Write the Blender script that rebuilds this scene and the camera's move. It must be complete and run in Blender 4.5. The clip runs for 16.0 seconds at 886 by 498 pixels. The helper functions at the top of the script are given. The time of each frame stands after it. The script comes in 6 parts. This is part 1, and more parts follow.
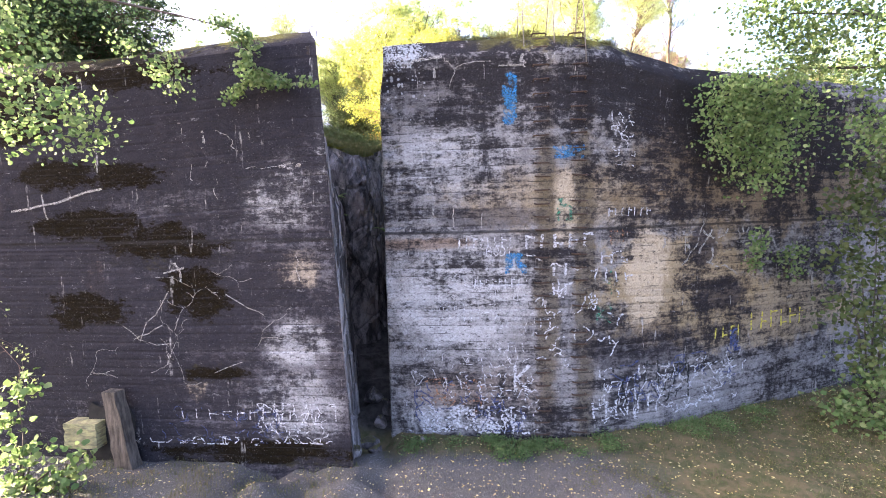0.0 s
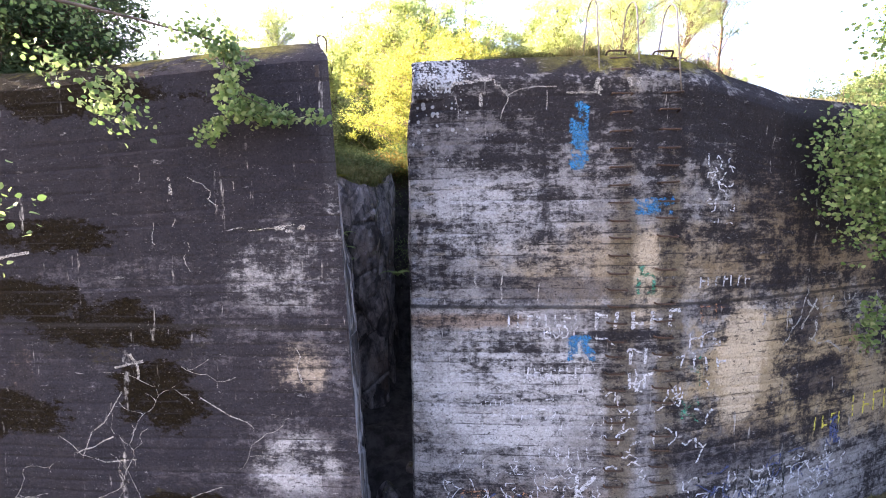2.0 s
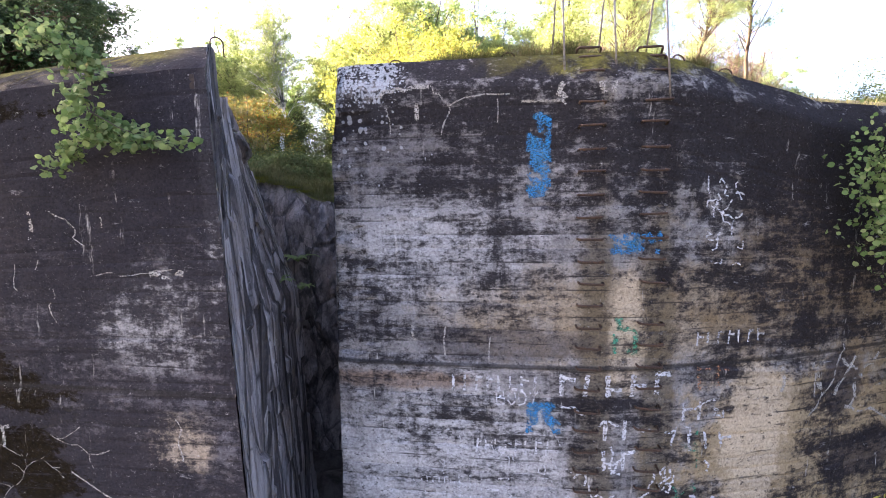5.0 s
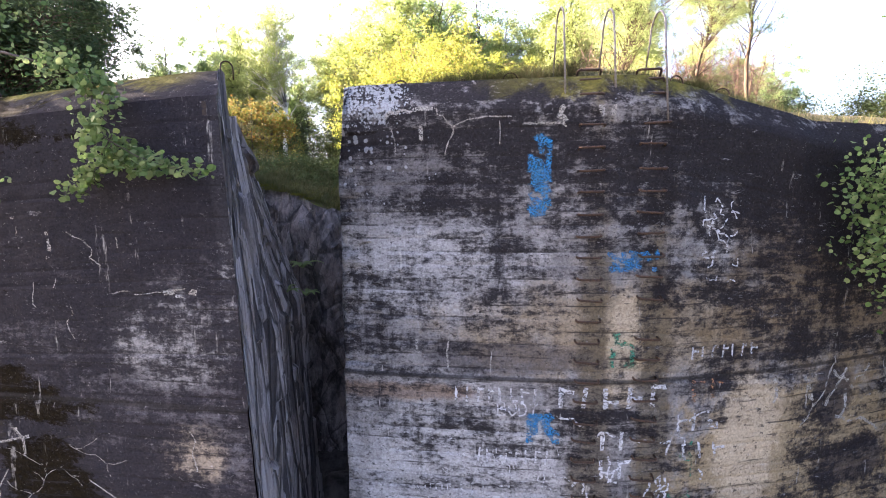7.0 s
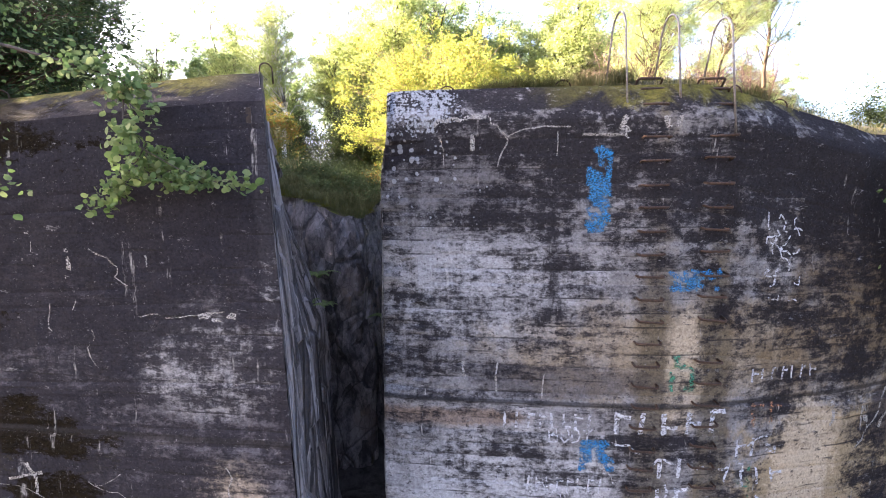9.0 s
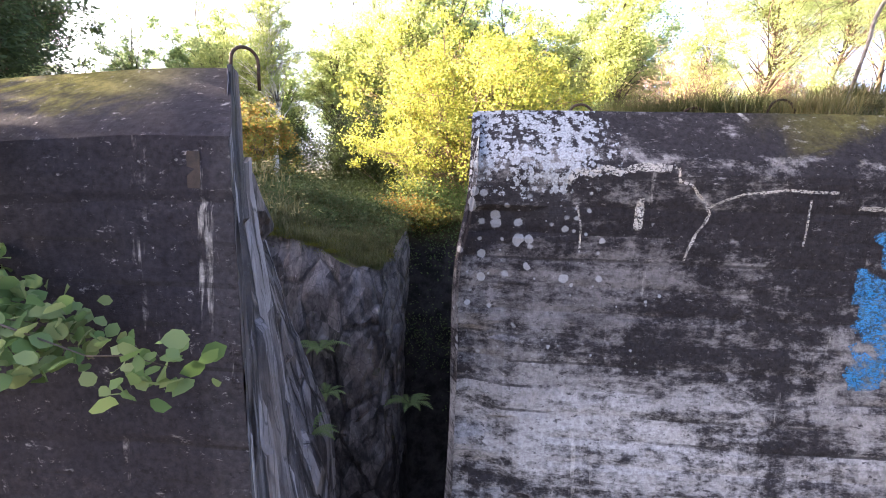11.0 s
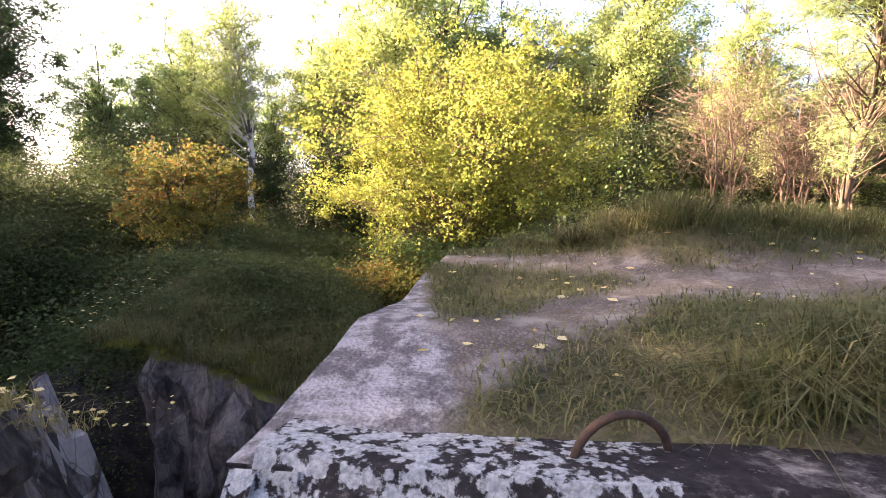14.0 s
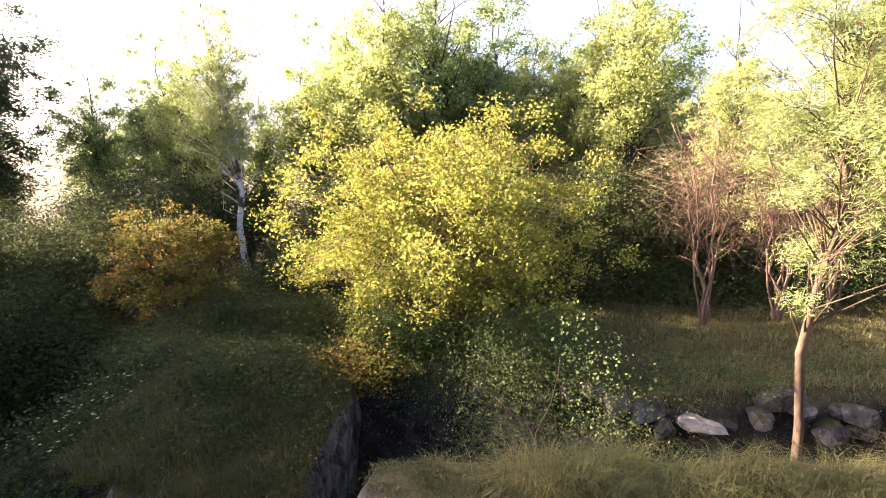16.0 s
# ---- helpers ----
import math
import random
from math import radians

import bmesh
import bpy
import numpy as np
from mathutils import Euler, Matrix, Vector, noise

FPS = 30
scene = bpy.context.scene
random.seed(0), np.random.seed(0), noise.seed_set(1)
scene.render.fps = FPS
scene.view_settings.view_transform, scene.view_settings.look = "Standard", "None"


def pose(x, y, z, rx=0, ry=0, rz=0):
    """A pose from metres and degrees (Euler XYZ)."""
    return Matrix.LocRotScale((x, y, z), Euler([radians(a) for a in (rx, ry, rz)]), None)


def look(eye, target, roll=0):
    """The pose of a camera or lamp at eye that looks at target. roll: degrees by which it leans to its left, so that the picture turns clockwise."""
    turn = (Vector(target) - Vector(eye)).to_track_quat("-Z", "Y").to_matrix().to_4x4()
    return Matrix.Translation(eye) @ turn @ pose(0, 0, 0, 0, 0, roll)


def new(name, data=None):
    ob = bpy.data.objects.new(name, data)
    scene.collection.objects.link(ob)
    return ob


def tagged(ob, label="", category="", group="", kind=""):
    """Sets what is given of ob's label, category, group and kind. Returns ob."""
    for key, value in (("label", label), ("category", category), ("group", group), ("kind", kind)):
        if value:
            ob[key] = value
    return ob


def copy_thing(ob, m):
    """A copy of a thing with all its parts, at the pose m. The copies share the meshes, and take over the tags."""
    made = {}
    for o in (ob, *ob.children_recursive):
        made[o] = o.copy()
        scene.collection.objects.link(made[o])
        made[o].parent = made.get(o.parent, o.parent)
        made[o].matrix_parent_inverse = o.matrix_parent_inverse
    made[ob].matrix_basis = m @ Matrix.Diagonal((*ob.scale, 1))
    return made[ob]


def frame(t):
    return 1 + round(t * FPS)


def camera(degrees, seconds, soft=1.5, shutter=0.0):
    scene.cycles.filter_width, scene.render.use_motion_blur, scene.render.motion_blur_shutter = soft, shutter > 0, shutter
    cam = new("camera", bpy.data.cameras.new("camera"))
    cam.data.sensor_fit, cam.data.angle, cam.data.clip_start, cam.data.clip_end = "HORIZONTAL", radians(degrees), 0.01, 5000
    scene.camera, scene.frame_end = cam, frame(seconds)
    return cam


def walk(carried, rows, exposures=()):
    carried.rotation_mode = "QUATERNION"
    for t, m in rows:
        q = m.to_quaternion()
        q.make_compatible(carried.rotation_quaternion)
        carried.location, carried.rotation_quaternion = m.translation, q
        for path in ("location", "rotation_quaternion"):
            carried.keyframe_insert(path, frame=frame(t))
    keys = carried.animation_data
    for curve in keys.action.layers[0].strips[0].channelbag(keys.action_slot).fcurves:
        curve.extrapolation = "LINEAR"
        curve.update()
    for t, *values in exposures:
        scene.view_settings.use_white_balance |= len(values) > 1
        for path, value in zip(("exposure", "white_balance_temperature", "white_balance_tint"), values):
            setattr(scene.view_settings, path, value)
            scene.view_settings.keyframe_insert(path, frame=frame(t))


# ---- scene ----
cam = camera(87, 16.0, soft=1.0)
PATH = [
    (0.0, look((2.376, -10.538, 5.939), (1.875, -5.582, 5.501), -1.49)),
    (0.5, look((2.281, -10.321, 6.085), (1.768, -5.367, 5.644), -1.36)),
    (1.0, look((1.974, -9.756, 6.214), (1.479, -4.800, 5.776), -1.26)),
    (1.5, look((1.601, -8.994, 6.730), (1.157, -4.036, 6.263), -0.91)),
    (2.0, look((1.139, -8.069, 7.199), (0.779, -3.107, 6.707), -0.74)),
    (2.5, look((0.768, -7.416, 7.419), (0.476, -2.453, 6.886), -0.79)),
    (3.0, look((0.804, -6.930, 7.485), (0.508, -1.970, 6.926), -0.89)),
    (3.5, look((1.373, -6.621, 7.459), (0.919, -1.669, 6.941), -0.95)),
    (4.0, look((2.029, -6.408, 7.465), (1.440, -1.466, 6.990), -0.91)),
    (6.5, look((2.593, -6.454, 8.046), (1.853, -1.542, 7.473), -0.57)),
    (7.0, look((2.464, -6.574, 8.045), (1.751, -1.659, 7.463), -0.57)),
    (7.5, look((2.286, -6.691, 8.045), (1.620, -1.771, 7.456), -0.46)),
    (8.0, look((2.072, -6.805, 8.142), (1.452, -1.881, 7.533), -0.45)),
    (10.3, look((0.670, -4.600, 8.334), (0.189, 0.347, 7.784), 0.55)),
    (10.5, look((0.531, -4.311, 8.488), (0.051, 0.635, 7.935), 0.82)),
    (11.0, look((0.173, -3.353, 8.996), (-0.267, 1.594, 8.420), 1.64)),
    (11.5, look((-0.046, -2.546, 9.606), (-0.529, 2.396, 9.028), -0.23)),
    (12.0, look((-0.155, -1.902, 9.936), (-0.698, 3.033, 9.346), -1.36)),
    (12.5, look((-0.075, -1.436, 9.956), (-0.645, 3.498, 9.384), -1.52)),
    (13.0, look((0.158, -1.031, 9.880), (-0.436, 3.900, 9.311), -0.93)),
    (13.5, look((0.425, -0.711, 9.863), (-0.204, 4.218, 9.303), -0.60)),
    (14.0, look((0.612, -0.636, 10.161), (-0.029, 4.292, 9.605), -0.95)),
    (14.5, look((0.799, -0.517, 10.726), (0.108, 4.394, 10.094), -1.32)),
    (15.0, look((1.017, -0.430, 11.306), (0.302, 4.470, 10.617), -1.60)),
    (15.5, look((1.200, -0.366, 11.797), (0.455, 4.524, 11.068), -1.80)),
    (16.0, look((1.355, -0.247, 12.049), (0.600, 4.642, 11.319), -1.75)),
]
walk(cam, PATH, [(0.0, 4.35, 6350, 23), (4.0, 4.05, 6350, 22), (8.0, 3.85, 6300, 22), (10.5, 4.15, 6350, 22), (12.0, 4.0, 6500, 24), (14.0, 3.5, 6850, 25), (16.0, 3.2, 6750, 27)])

# ---- world and sun ----
SUN_AZ, SUN_EL = radians(83), radians(25)          # from +y towards -x, above the horizon
to_sun = Vector((-math.sin(SUN_AZ) * math.cos(SUN_EL), math.cos(SUN_AZ) * math.cos(SUN_EL), math.sin(SUN_EL)))
world = bpy.data.worlds.new("sky")
scene.world = world
world.use_nodes = True
sky = world.node_tree.nodes.new("ShaderNodeTexSky")
sky.sky_type, sky.sun_disc, sky.sun_elevation, sky.sun_rotation = "NISHITA", False, SUN_EL, -SUN_AZ
sky.dust_density, sky.air_density = 5.0, 0.75
world.node_tree.links.new(sky.outputs[0], world.node_tree.nodes["Background"].inputs[0])
world.node_tree.nodes["Background"].inputs[1].default_value = 0.08
sun = new("sun", bpy.data.lights.new("sun", "SUN"))
sun.data.energy, sun.data.angle, sun.data.color = 5.0, radians(0.6), (1.0, 0.86, 0.62)
sun.matrix_world = look(to_sun * 60, (0, 0, 0))


# ---- materials ----
class Nodes:
    """A short way to write node trees."""

    def __init__(self, name, rough=0.9, spec=0.3):
        self.mat = bpy.data.materials.new(name)
        self.mat.use_nodes = True
        self.tree = self.mat.node_tree
        self.bsdf = self.tree.nodes["Principled BSDF"]
        self.bsdf.inputs["Roughness"].default_value = rough
        self.bsdf.inputs["Specular IOR Level"].default_value = spec
        self.place = self.node("ShaderNodeNewGeometry").outputs["Position"]

    def node(self, kind):
        return self.tree.nodes.new(kind)

    def put(self, socket, value):
        if isinstance(value, bpy.types.NodeSocket):
            self.tree.links.new(value, socket)
        elif isinstance(value, (tuple, list)) and len(value) == 3 and socket.type == "RGBA":
            socket.default_value = (*value, 1)
        else:
            socket.default_value = value

    def math(self, op, a, b=0.0, c=0.0, clamp=False):
        n = self.node("ShaderNodeMath")
        n.operation, n.use_clamp = op, clamp
        for s, v in zip(n.inputs, (a, b, c)):
            self.put(s, v)
        return n.outputs[0]

    def scaled(self, scale, shift=(0, 0, 0), source=None):
        n = self.node("ShaderNodeMapping")
        self.put(n.inputs["Vector"], source or self.place)
        n.inputs["Scale"].default_value, n.inputs["Location"].default_value = scale, shift
        return n.outputs[0]

    def noise(self, scale, detail=4.0, rough=0.6, vector=None, warp=0.0):
        n = self.node("ShaderNodeTexNoise")
        self.put(n.inputs["Vector"], vector or self.place)
        n.inputs["Scale"].default_value, n.inputs["Detail"].default_value = scale, detail
        n.inputs["Roughness"].default_value, n.inputs["Distortion"].default_value = rough, warp
        return n.outputs[0]

    def cells(self, scale, feature="F1", vector=None, out=0):
        n = self.node("ShaderNodeTexVoronoi")
        n.feature = feature
        self.put(n.inputs["Vector"], vector or self.place)
        n.inputs["Scale"].default_value = scale
        return n.outputs[out]

    def step(self, value, lo, hi, to_lo=0.0, to_hi=1.0):
        n = self.node("ShaderNodeMapRange")
        n.interpolation_type = "SMOOTHSTEP"
        for s, v in zip(n.inputs[:5], (value, lo, hi, to_lo, to_hi)):
            self.put(s, v)
        return n.outputs[0]

    def mix(self, factor, a, b, blend="MIX"):
        n = self.node("ShaderNodeMix")
        n.data_type, n.blend_type = "RGBA", blend
        self.put(n.inputs[0], factor)
        self.put(n.inputs[6], a)
        self.put(n.inputs[7], b)
        return n.outputs[2]

    def xyz(self):
        n = self.node("ShaderNodeSeparateXYZ")
        self.put(n.inputs[0], self.place)
        return n.outputs

    def random(self):
        return self.node("ShaderNodeNewGeometry").outputs["Random Per Island"]

    def blob(self, x, z, rx, rz, warp, soft=0.35):
        """A patch in the wall's plane with a ragged rim."""
        px, _, pz = self.xyz()
        dx = self.math("DIVIDE", self.math("SUBTRACT", px, x), rx)
        dz = self.math("DIVIDE", self.math("SUBTRACT", pz, z), rz)
        d = self.math("SQRT", self.math("ADD", self.math("MULTIPLY", dx, dx), self.math("MULTIPLY", dz, dz)))
        d = self.math("ADD", d, self.math("MULTIPLY", self.math("SUBTRACT", warp, 0.5), 2.2))
        return self.step(d, 1.0 + soft, 1.0 - soft)

    def bump(self, height, strength=0.5, distance=0.02):
        n = self.node("ShaderNodeBump")
        self.put(n.inputs["Height"], height)
        n.inputs["Strength"].default_value, n.inputs["Distance"].default_value = strength, distance
        self.put(self.bsdf.inputs["Normal"], n.outputs[0])

    def done(self, colour, rough=None):
        self.put(self.bsdf.inputs["Base Color"], colour)
        if rough is not None:
            self.put(self.bsdf.inputs["Roughness"], rough)
        return self.mat


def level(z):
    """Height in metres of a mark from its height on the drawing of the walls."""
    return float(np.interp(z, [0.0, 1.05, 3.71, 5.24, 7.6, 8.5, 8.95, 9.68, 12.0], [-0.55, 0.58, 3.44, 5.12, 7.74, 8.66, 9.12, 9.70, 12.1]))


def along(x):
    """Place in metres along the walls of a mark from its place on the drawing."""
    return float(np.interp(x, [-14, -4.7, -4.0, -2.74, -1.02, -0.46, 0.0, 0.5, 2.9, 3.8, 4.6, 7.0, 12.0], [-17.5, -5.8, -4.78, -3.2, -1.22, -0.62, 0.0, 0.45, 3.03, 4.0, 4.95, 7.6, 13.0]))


def concrete(name, blobs, soot_level, base, heavy, soot_tint, moss_spots=()):
    """Weathered board-marked concrete: patches (x, z, rx, rz, colour, strength, rim), soot, drips, flakes."""
    n = Nodes(name, 0.95, 0.03)
    x, y, z = n.xyz()
    big = n.noise(0.6, 9, 0.66, warp=0.8)
    mid = n.noise(2.6, 8, 0.7, warp=0.4)
    fine = n.noise(30, 5, 0.7)
    flake = n.noise(3.6, 12, 0.76, n.scaled((0.8, 0.8, 2.6)), 0.3)
    drip = n.noise(1.0, 7, 0.66, n.scaled((6.5, 6.5, 0.5)))
    row = n.math("FLOOR", n.math("DIVIDE", z, 0.19))
    seg = n.math("FLOOR", n.math("ADD", n.math("DIVIDE", x, 2.3), n.math("MULTIPLY", row, 0.37)))
    white = n.node("ShaderNodeTexWhiteNoise")
    white.noise_dimensions = "2D"
    both = n.node("ShaderNodeCombineXYZ")
    n.put(both.inputs[0], row)
    n.put(both.inputs[1], seg)
    n.put(white.inputs["Vector"], both.outputs[0])
    board = white.outputs["Value"]
    colour = n.mix(n.step(mid, 0.32, 0.68), base, tuple(c * 0.66 for c in base))
    for bx, bz, rx, rz, tint, much, rim in blobs:
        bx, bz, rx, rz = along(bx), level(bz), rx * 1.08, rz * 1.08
        warp = n.noise(1.9, 8, 0.7, n.scaled((1, 1, 1), (bx, bz, rx)))
        colour = n.mix(n.math("MULTIPLY", n.blob(bx, bz, rx, rz, warp, rim), much), colour, tint)
    colour = n.mix(n.math("MULTIPLY", n.math("SUBTRACT", board, 0.35), 0.30, clamp=True), colour, (0.05, 0.047, 0.046))
    soot = n.math("ADD", n.math("MULTIPLY", n.math("SUBTRACT", big, 0.5), 1.1), n.math("MULTIPLY", n.math("SUBTRACT", flake, 0.5), 0.9))
    soot = n.math("ADD", soot, n.math("MULTIPLY", n.math("SUBTRACT", drip, 0.5), 0.35))
    soot = n.math("ADD", soot, n.math("MULTIPLY", n.math("SUBTRACT", board, 0.5), 0.10))
    mottle = n.noise(8.5, 10, 0.78, n.scaled((1.0, 1.0, 1.5)), 0.2)
    soot = n.math("ADD", soot, n.math("MULTIPLY", n.math("SUBTRACT", mottle, 0.5), 0.95))
    lift = n.noise(1.0, 4, 0.55, n.scaled((0.35, 0.35, 4.6)))
    soot = n.math("ADD", soot, n.math("MULTIPLY", n.math("SUBTRACT", lift, 0.5), 0.55))
    for sx, sz, rx, rz, much in heavy:
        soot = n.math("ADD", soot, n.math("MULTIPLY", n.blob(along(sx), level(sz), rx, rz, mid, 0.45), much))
    colour = n.mix(n.step(soot, soot_level - 0.16, soot_level + 0.15, 0.0, 0.96), colour, n.mix(mid, soot_tint, tuple(2.6 * c for c in soot_tint)))
    colour = n.mix(n.step(flake, 0.61, 0.67, 0.0, 0.4), colour, (0.40, 0.39, 0.385))
    for mx, mz, rx, rz in moss_spots:                 # black-brown moss crusts with crumbling rims
        rim = n.math("ADD", n.math("MULTIPLY", n.noise(1.5, 10, 0.74, n.scaled((0.8, 0.8, 1.7))), 1.7), n.math("SUBTRACT", n.math("MULTIPLY", mottle, 0.9), 0.8))
        colour = n.mix(n.math("MULTIPLY", n.blob(mx, mz, rx, rz, rim, 0.12), n.step(mottle, 0.36, 0.44, 0.3, 0.97)), colour, n.mix(fine, (0.002, 0.0015, 0.001), (0.014, 0.010, 0.005)))
    colour = n.mix(n.step(n.noise(11, 9, 0.75, n.scaled((1, 1, 1.7))), 0.43, 0.38, 0.0, 0.8), colour, (0.018, 0.016, 0.018))
    lime = n.math("MULTIPLY", n.step(drip, 0.60, 0.66), n.step(mid, 0.48, 0.62))
    colour = n.mix(n.math("MULTIPLY", lime, 0.5), colour, (0.46, 0.44, 0.41))
    line = n.math("SUBTRACT", n.math("FRACT", n.math("DIVIDE", z, 0.19)), n.math("MULTIPLY", n.noise(1.5, 3), 0.16))
    worn = n.math("MULTIPLY", n.step(n.noise(1.3, 5, 0.6, n.scaled((1, 1, 3))), 0.46, 0.6), n.step(z, 9.1, 9.0))
    colour = n.mix(n.math("MULTIPLY", n.step(line, 0.05, 0.0, 0.0, 0.75), worn), colour, (0.02, 0.018, 0.018))
    joint = n.math("ABSOLUTE", n.math("SUBTRACT", n.math("ADD", z, n.math("MULTIPLY", mid, 0.06)), 5.41))
    colour = n.mix(n.step(joint, 0.05, 0.015, 0.0, 0.8), colour, (0.02, 0.018, 0.017))
    # green film along the upper rim
    moss = n.step(n.math("ADD", z, n.math("MULTIPLY", n.math("SUBTRACT", mid, 0.5), 1.4)), 9.3, 9.62)
    moss = n.math("MULTIPLY", moss, n.math("MAXIMUM", n.step(n.math("ADD", x, n.math("MULTIPLY", big, 2.0)), 2.8, 4.4), n.step(x, -1.2, -2.2)))
    colour = n.mix(n.math("MULTIPLY", moss, 0.85), colour, n.mix(mid, (0.05, 0.05, 0.012), (0.16, 0.14, 0.03)))
    grain = n.noise(48, 9, 0.8)
    colour = n.mix(n.step(grain, 0.40, 0.34, 0.0, 0.4), colour, (0.02, 0.018, 0.02))
    colour = n.mix(n.step(n.noise(19, 9, 0.8, n.scaled((1, 1, 1.4))), 0.60, 0.66, 0.0, 0.35), colour, (0.44, 0.43, 0.42))
    colour = n.mix(0.4, colour, n.mix(n.step(fine, 0.25, 0.75), (0.1, 0.1, 0.1), (0.9, 0.9, 0.9)), "OVERLAY")
    h = n.math("ADD", n.math("MULTIPLY", fine, 0.45), n.math("ADD", n.math("MULTIPLY", flake, 0.9), n.math("MULTIPLY", mid, 0.7)))
    n.bump(h, 0.7, 0.03)
    return n, colour


PALE, OCHRE, BEIGE, SOOT, MOSSY = (0.34, 0.335, 0.335), (0.24, 0.18, 0.10), (0.38, 0.31, 0.22), (0.032, 0.027, 0.03), (0.03, 0.026, 0.014)
RUSTY, BROWN = (0.085, 0.068, 0.042), (0.17, 0.12, 0.085)
nd, col = concrete("wall_concrete", [
    (1.6, 4.15, 1.5, 1.1, PALE, 0.85, 0.3), (1.3, 6.9, 1.3, 0.6, PALE, 0.65, 0.35), (6.4, 4.2, 2.1, 1.2, OCHRE, 0.85, 0.25), (5.55, 4.5, 0.5, 1.2, BEIGE, 0.85, 0.2),
    (4.2, 6.1, 2.4, 0.6, OCHRE, 0.6, 0.4), (9.0, 6.6, 4.2, 1.5, (0.13, 0.095, 0.055), 0.85, 0.3), (6.6, 7.6, 1.6, 0.9, (0.09, 0.07, 0.05), 0.8, 0.3), (5.0, 7.4, 0.22, 0.6, PALE, 0.45, 0.4),
    (3.47, 4.6, 0.24, 4.2, RUSTY, 0.75, 0.3), (4.22, 4.6, 0.24, 4.2, RUSTY, 0.75, 0.3), (3.85, 5.9, 0.22, 0.75, BEIGE, 0.7, 0.25),
    (0.9, 8.3, 1.1, 0.45, SOOT, 0.4, 0.4), (1.9, 2.05, 1.3, 0.5, BROWN, 0.5, 0.4), (1.7, 1.45, 1.3, 0.25, PALE, 0.7, 0.3), (9.0, 3.3, 2.6, 0.8, OCHRE, 0.7, 0.3),
    (0.9, 5.25, 0.9, 0.13, BROWN, 0.8, 0.3), (0.6, 8.75, 0.3, 0.12, PALE, 0.8, 0.3), (7.4, 3.9, 0.7, 0.35, SOOT, 0.8, 0.25), (6.9, 5.0, 0.35, 0.5, SOOT, 0.8, 0.25), (2.3, 5.75, 1.3, 0.22, SOOT, 0.55, 0.3), (5.4, 2.9, 1.4, 0.5, SOOT, 0.6, 0.3)], 0.04, (0.225, 0.215, 0.212),
    [(8.2, 7.5, 3.9, 1.6, 0.27), (5.2, 8.3, 3.2, 0.7, 0.16), (2.0, 9.5, 4.5, 0.28, 0.3), (1.4, 4.2, 1.6, 1.2, -0.08), (2.4, 7.6, 1.6, 0.8, 0.06), (5.6, 4.4, 0.6, 1.2, -0.25), (6.8, 4.2, 0.9, 1.0, 0.04), (2.2, 1.9, 2.6, 0.7, 0.04), (0.8, 8.3, 1.2, 0.6, 0.12), (1.0, 8.75, 2.2, 0.32, 0.24), (9.5, 4.8, 2.0, 1.0, 0.1)], (0.009, 0.008, 0.009))
# lichen: grey-white rosettes, thickest on the sloping shoulder by the crack
lx, ly, lz = nd.xyz()
ros = nd.cells(22.0, vector=nd.scaled((1, 1, 1)))
specks = nd.cells(60.0, vector=nd.scaled((1, 1, 1)))
rosn = nd.math("ADD", nd.math("ADD", nd.math("MULTIPLY", ros, 0.6), nd.math("MULTIPLY", specks, 0.30)), nd.math("MULTIPLY", nd.math("SUBTRACT", nd.noise(34, 8, 0.75), 0.5), 1.2))
patchy = nd.math("ADD", nd.math("MULTIPLY", nd.math("SUBTRACT", nd.noise(1.7, 5, 0.6), 0.5), 0.9), nd.math("MULTIPLY", nd.math("SUBTRACT", nd.noise(9, 5, 0.65), 0.5), 1.0))
where = nd.math("ADD", nd.step(lz, 8.6, 9.32, -0.22, 0.60), nd.step(lx, 1.5, 0.6, -0.66, 0.0))
where = nd.math("ADD", where, patchy)
col = nd.mix(nd.step(nd.math("SUBTRACT", where, rosn), -0.04, 0.10, 0.0, 0.8), col, nd.mix(nd.step(nd.noise(70, 4, 0.7), 0.3, 0.7), (0.17, 0.185, 0.20), (0.38, 0.40, 0.42)))
spot_d = nd.math("ADD", nd.cells(12.0, vector=nd.scaled((1, 0.2, 1))), nd.math("MULTIPLY", nd.math("SUBTRACT", nd.noise(26, 5, 0.7), 0.5), 0.35))
spot_r = nd.node("ShaderNodeSeparateColor")
nd.put(spot_r.inputs[0], nd.cells(12.0, vector=nd.scaled((1, 0.2, 1)), out=1))
grown = nd.math("MULTIPLY", nd.math("MULTIPLY", nd.step(lx, 1.9, 0.35), nd.math("MULTIPLY", nd.step(lz, 7.2, 8.5), nd.step(lz, 9.12, 9.02))), 0.55)
col = nd.mix(nd.step(nd.math("SUBTRACT", nd.math("MULTIPLY", nd.math("MULTIPLY", spot_r.outputs[0], spot_r.outputs[0]), grown), spot_d), -0.06, 0.06, 0.0, 0.7), col, nd.mix(nd.noise(40, 4, 0.7), (0.18, 0.19, 0.20), (0.36, 0.37, 0.385)))
CONCRETE = nd.done(col)
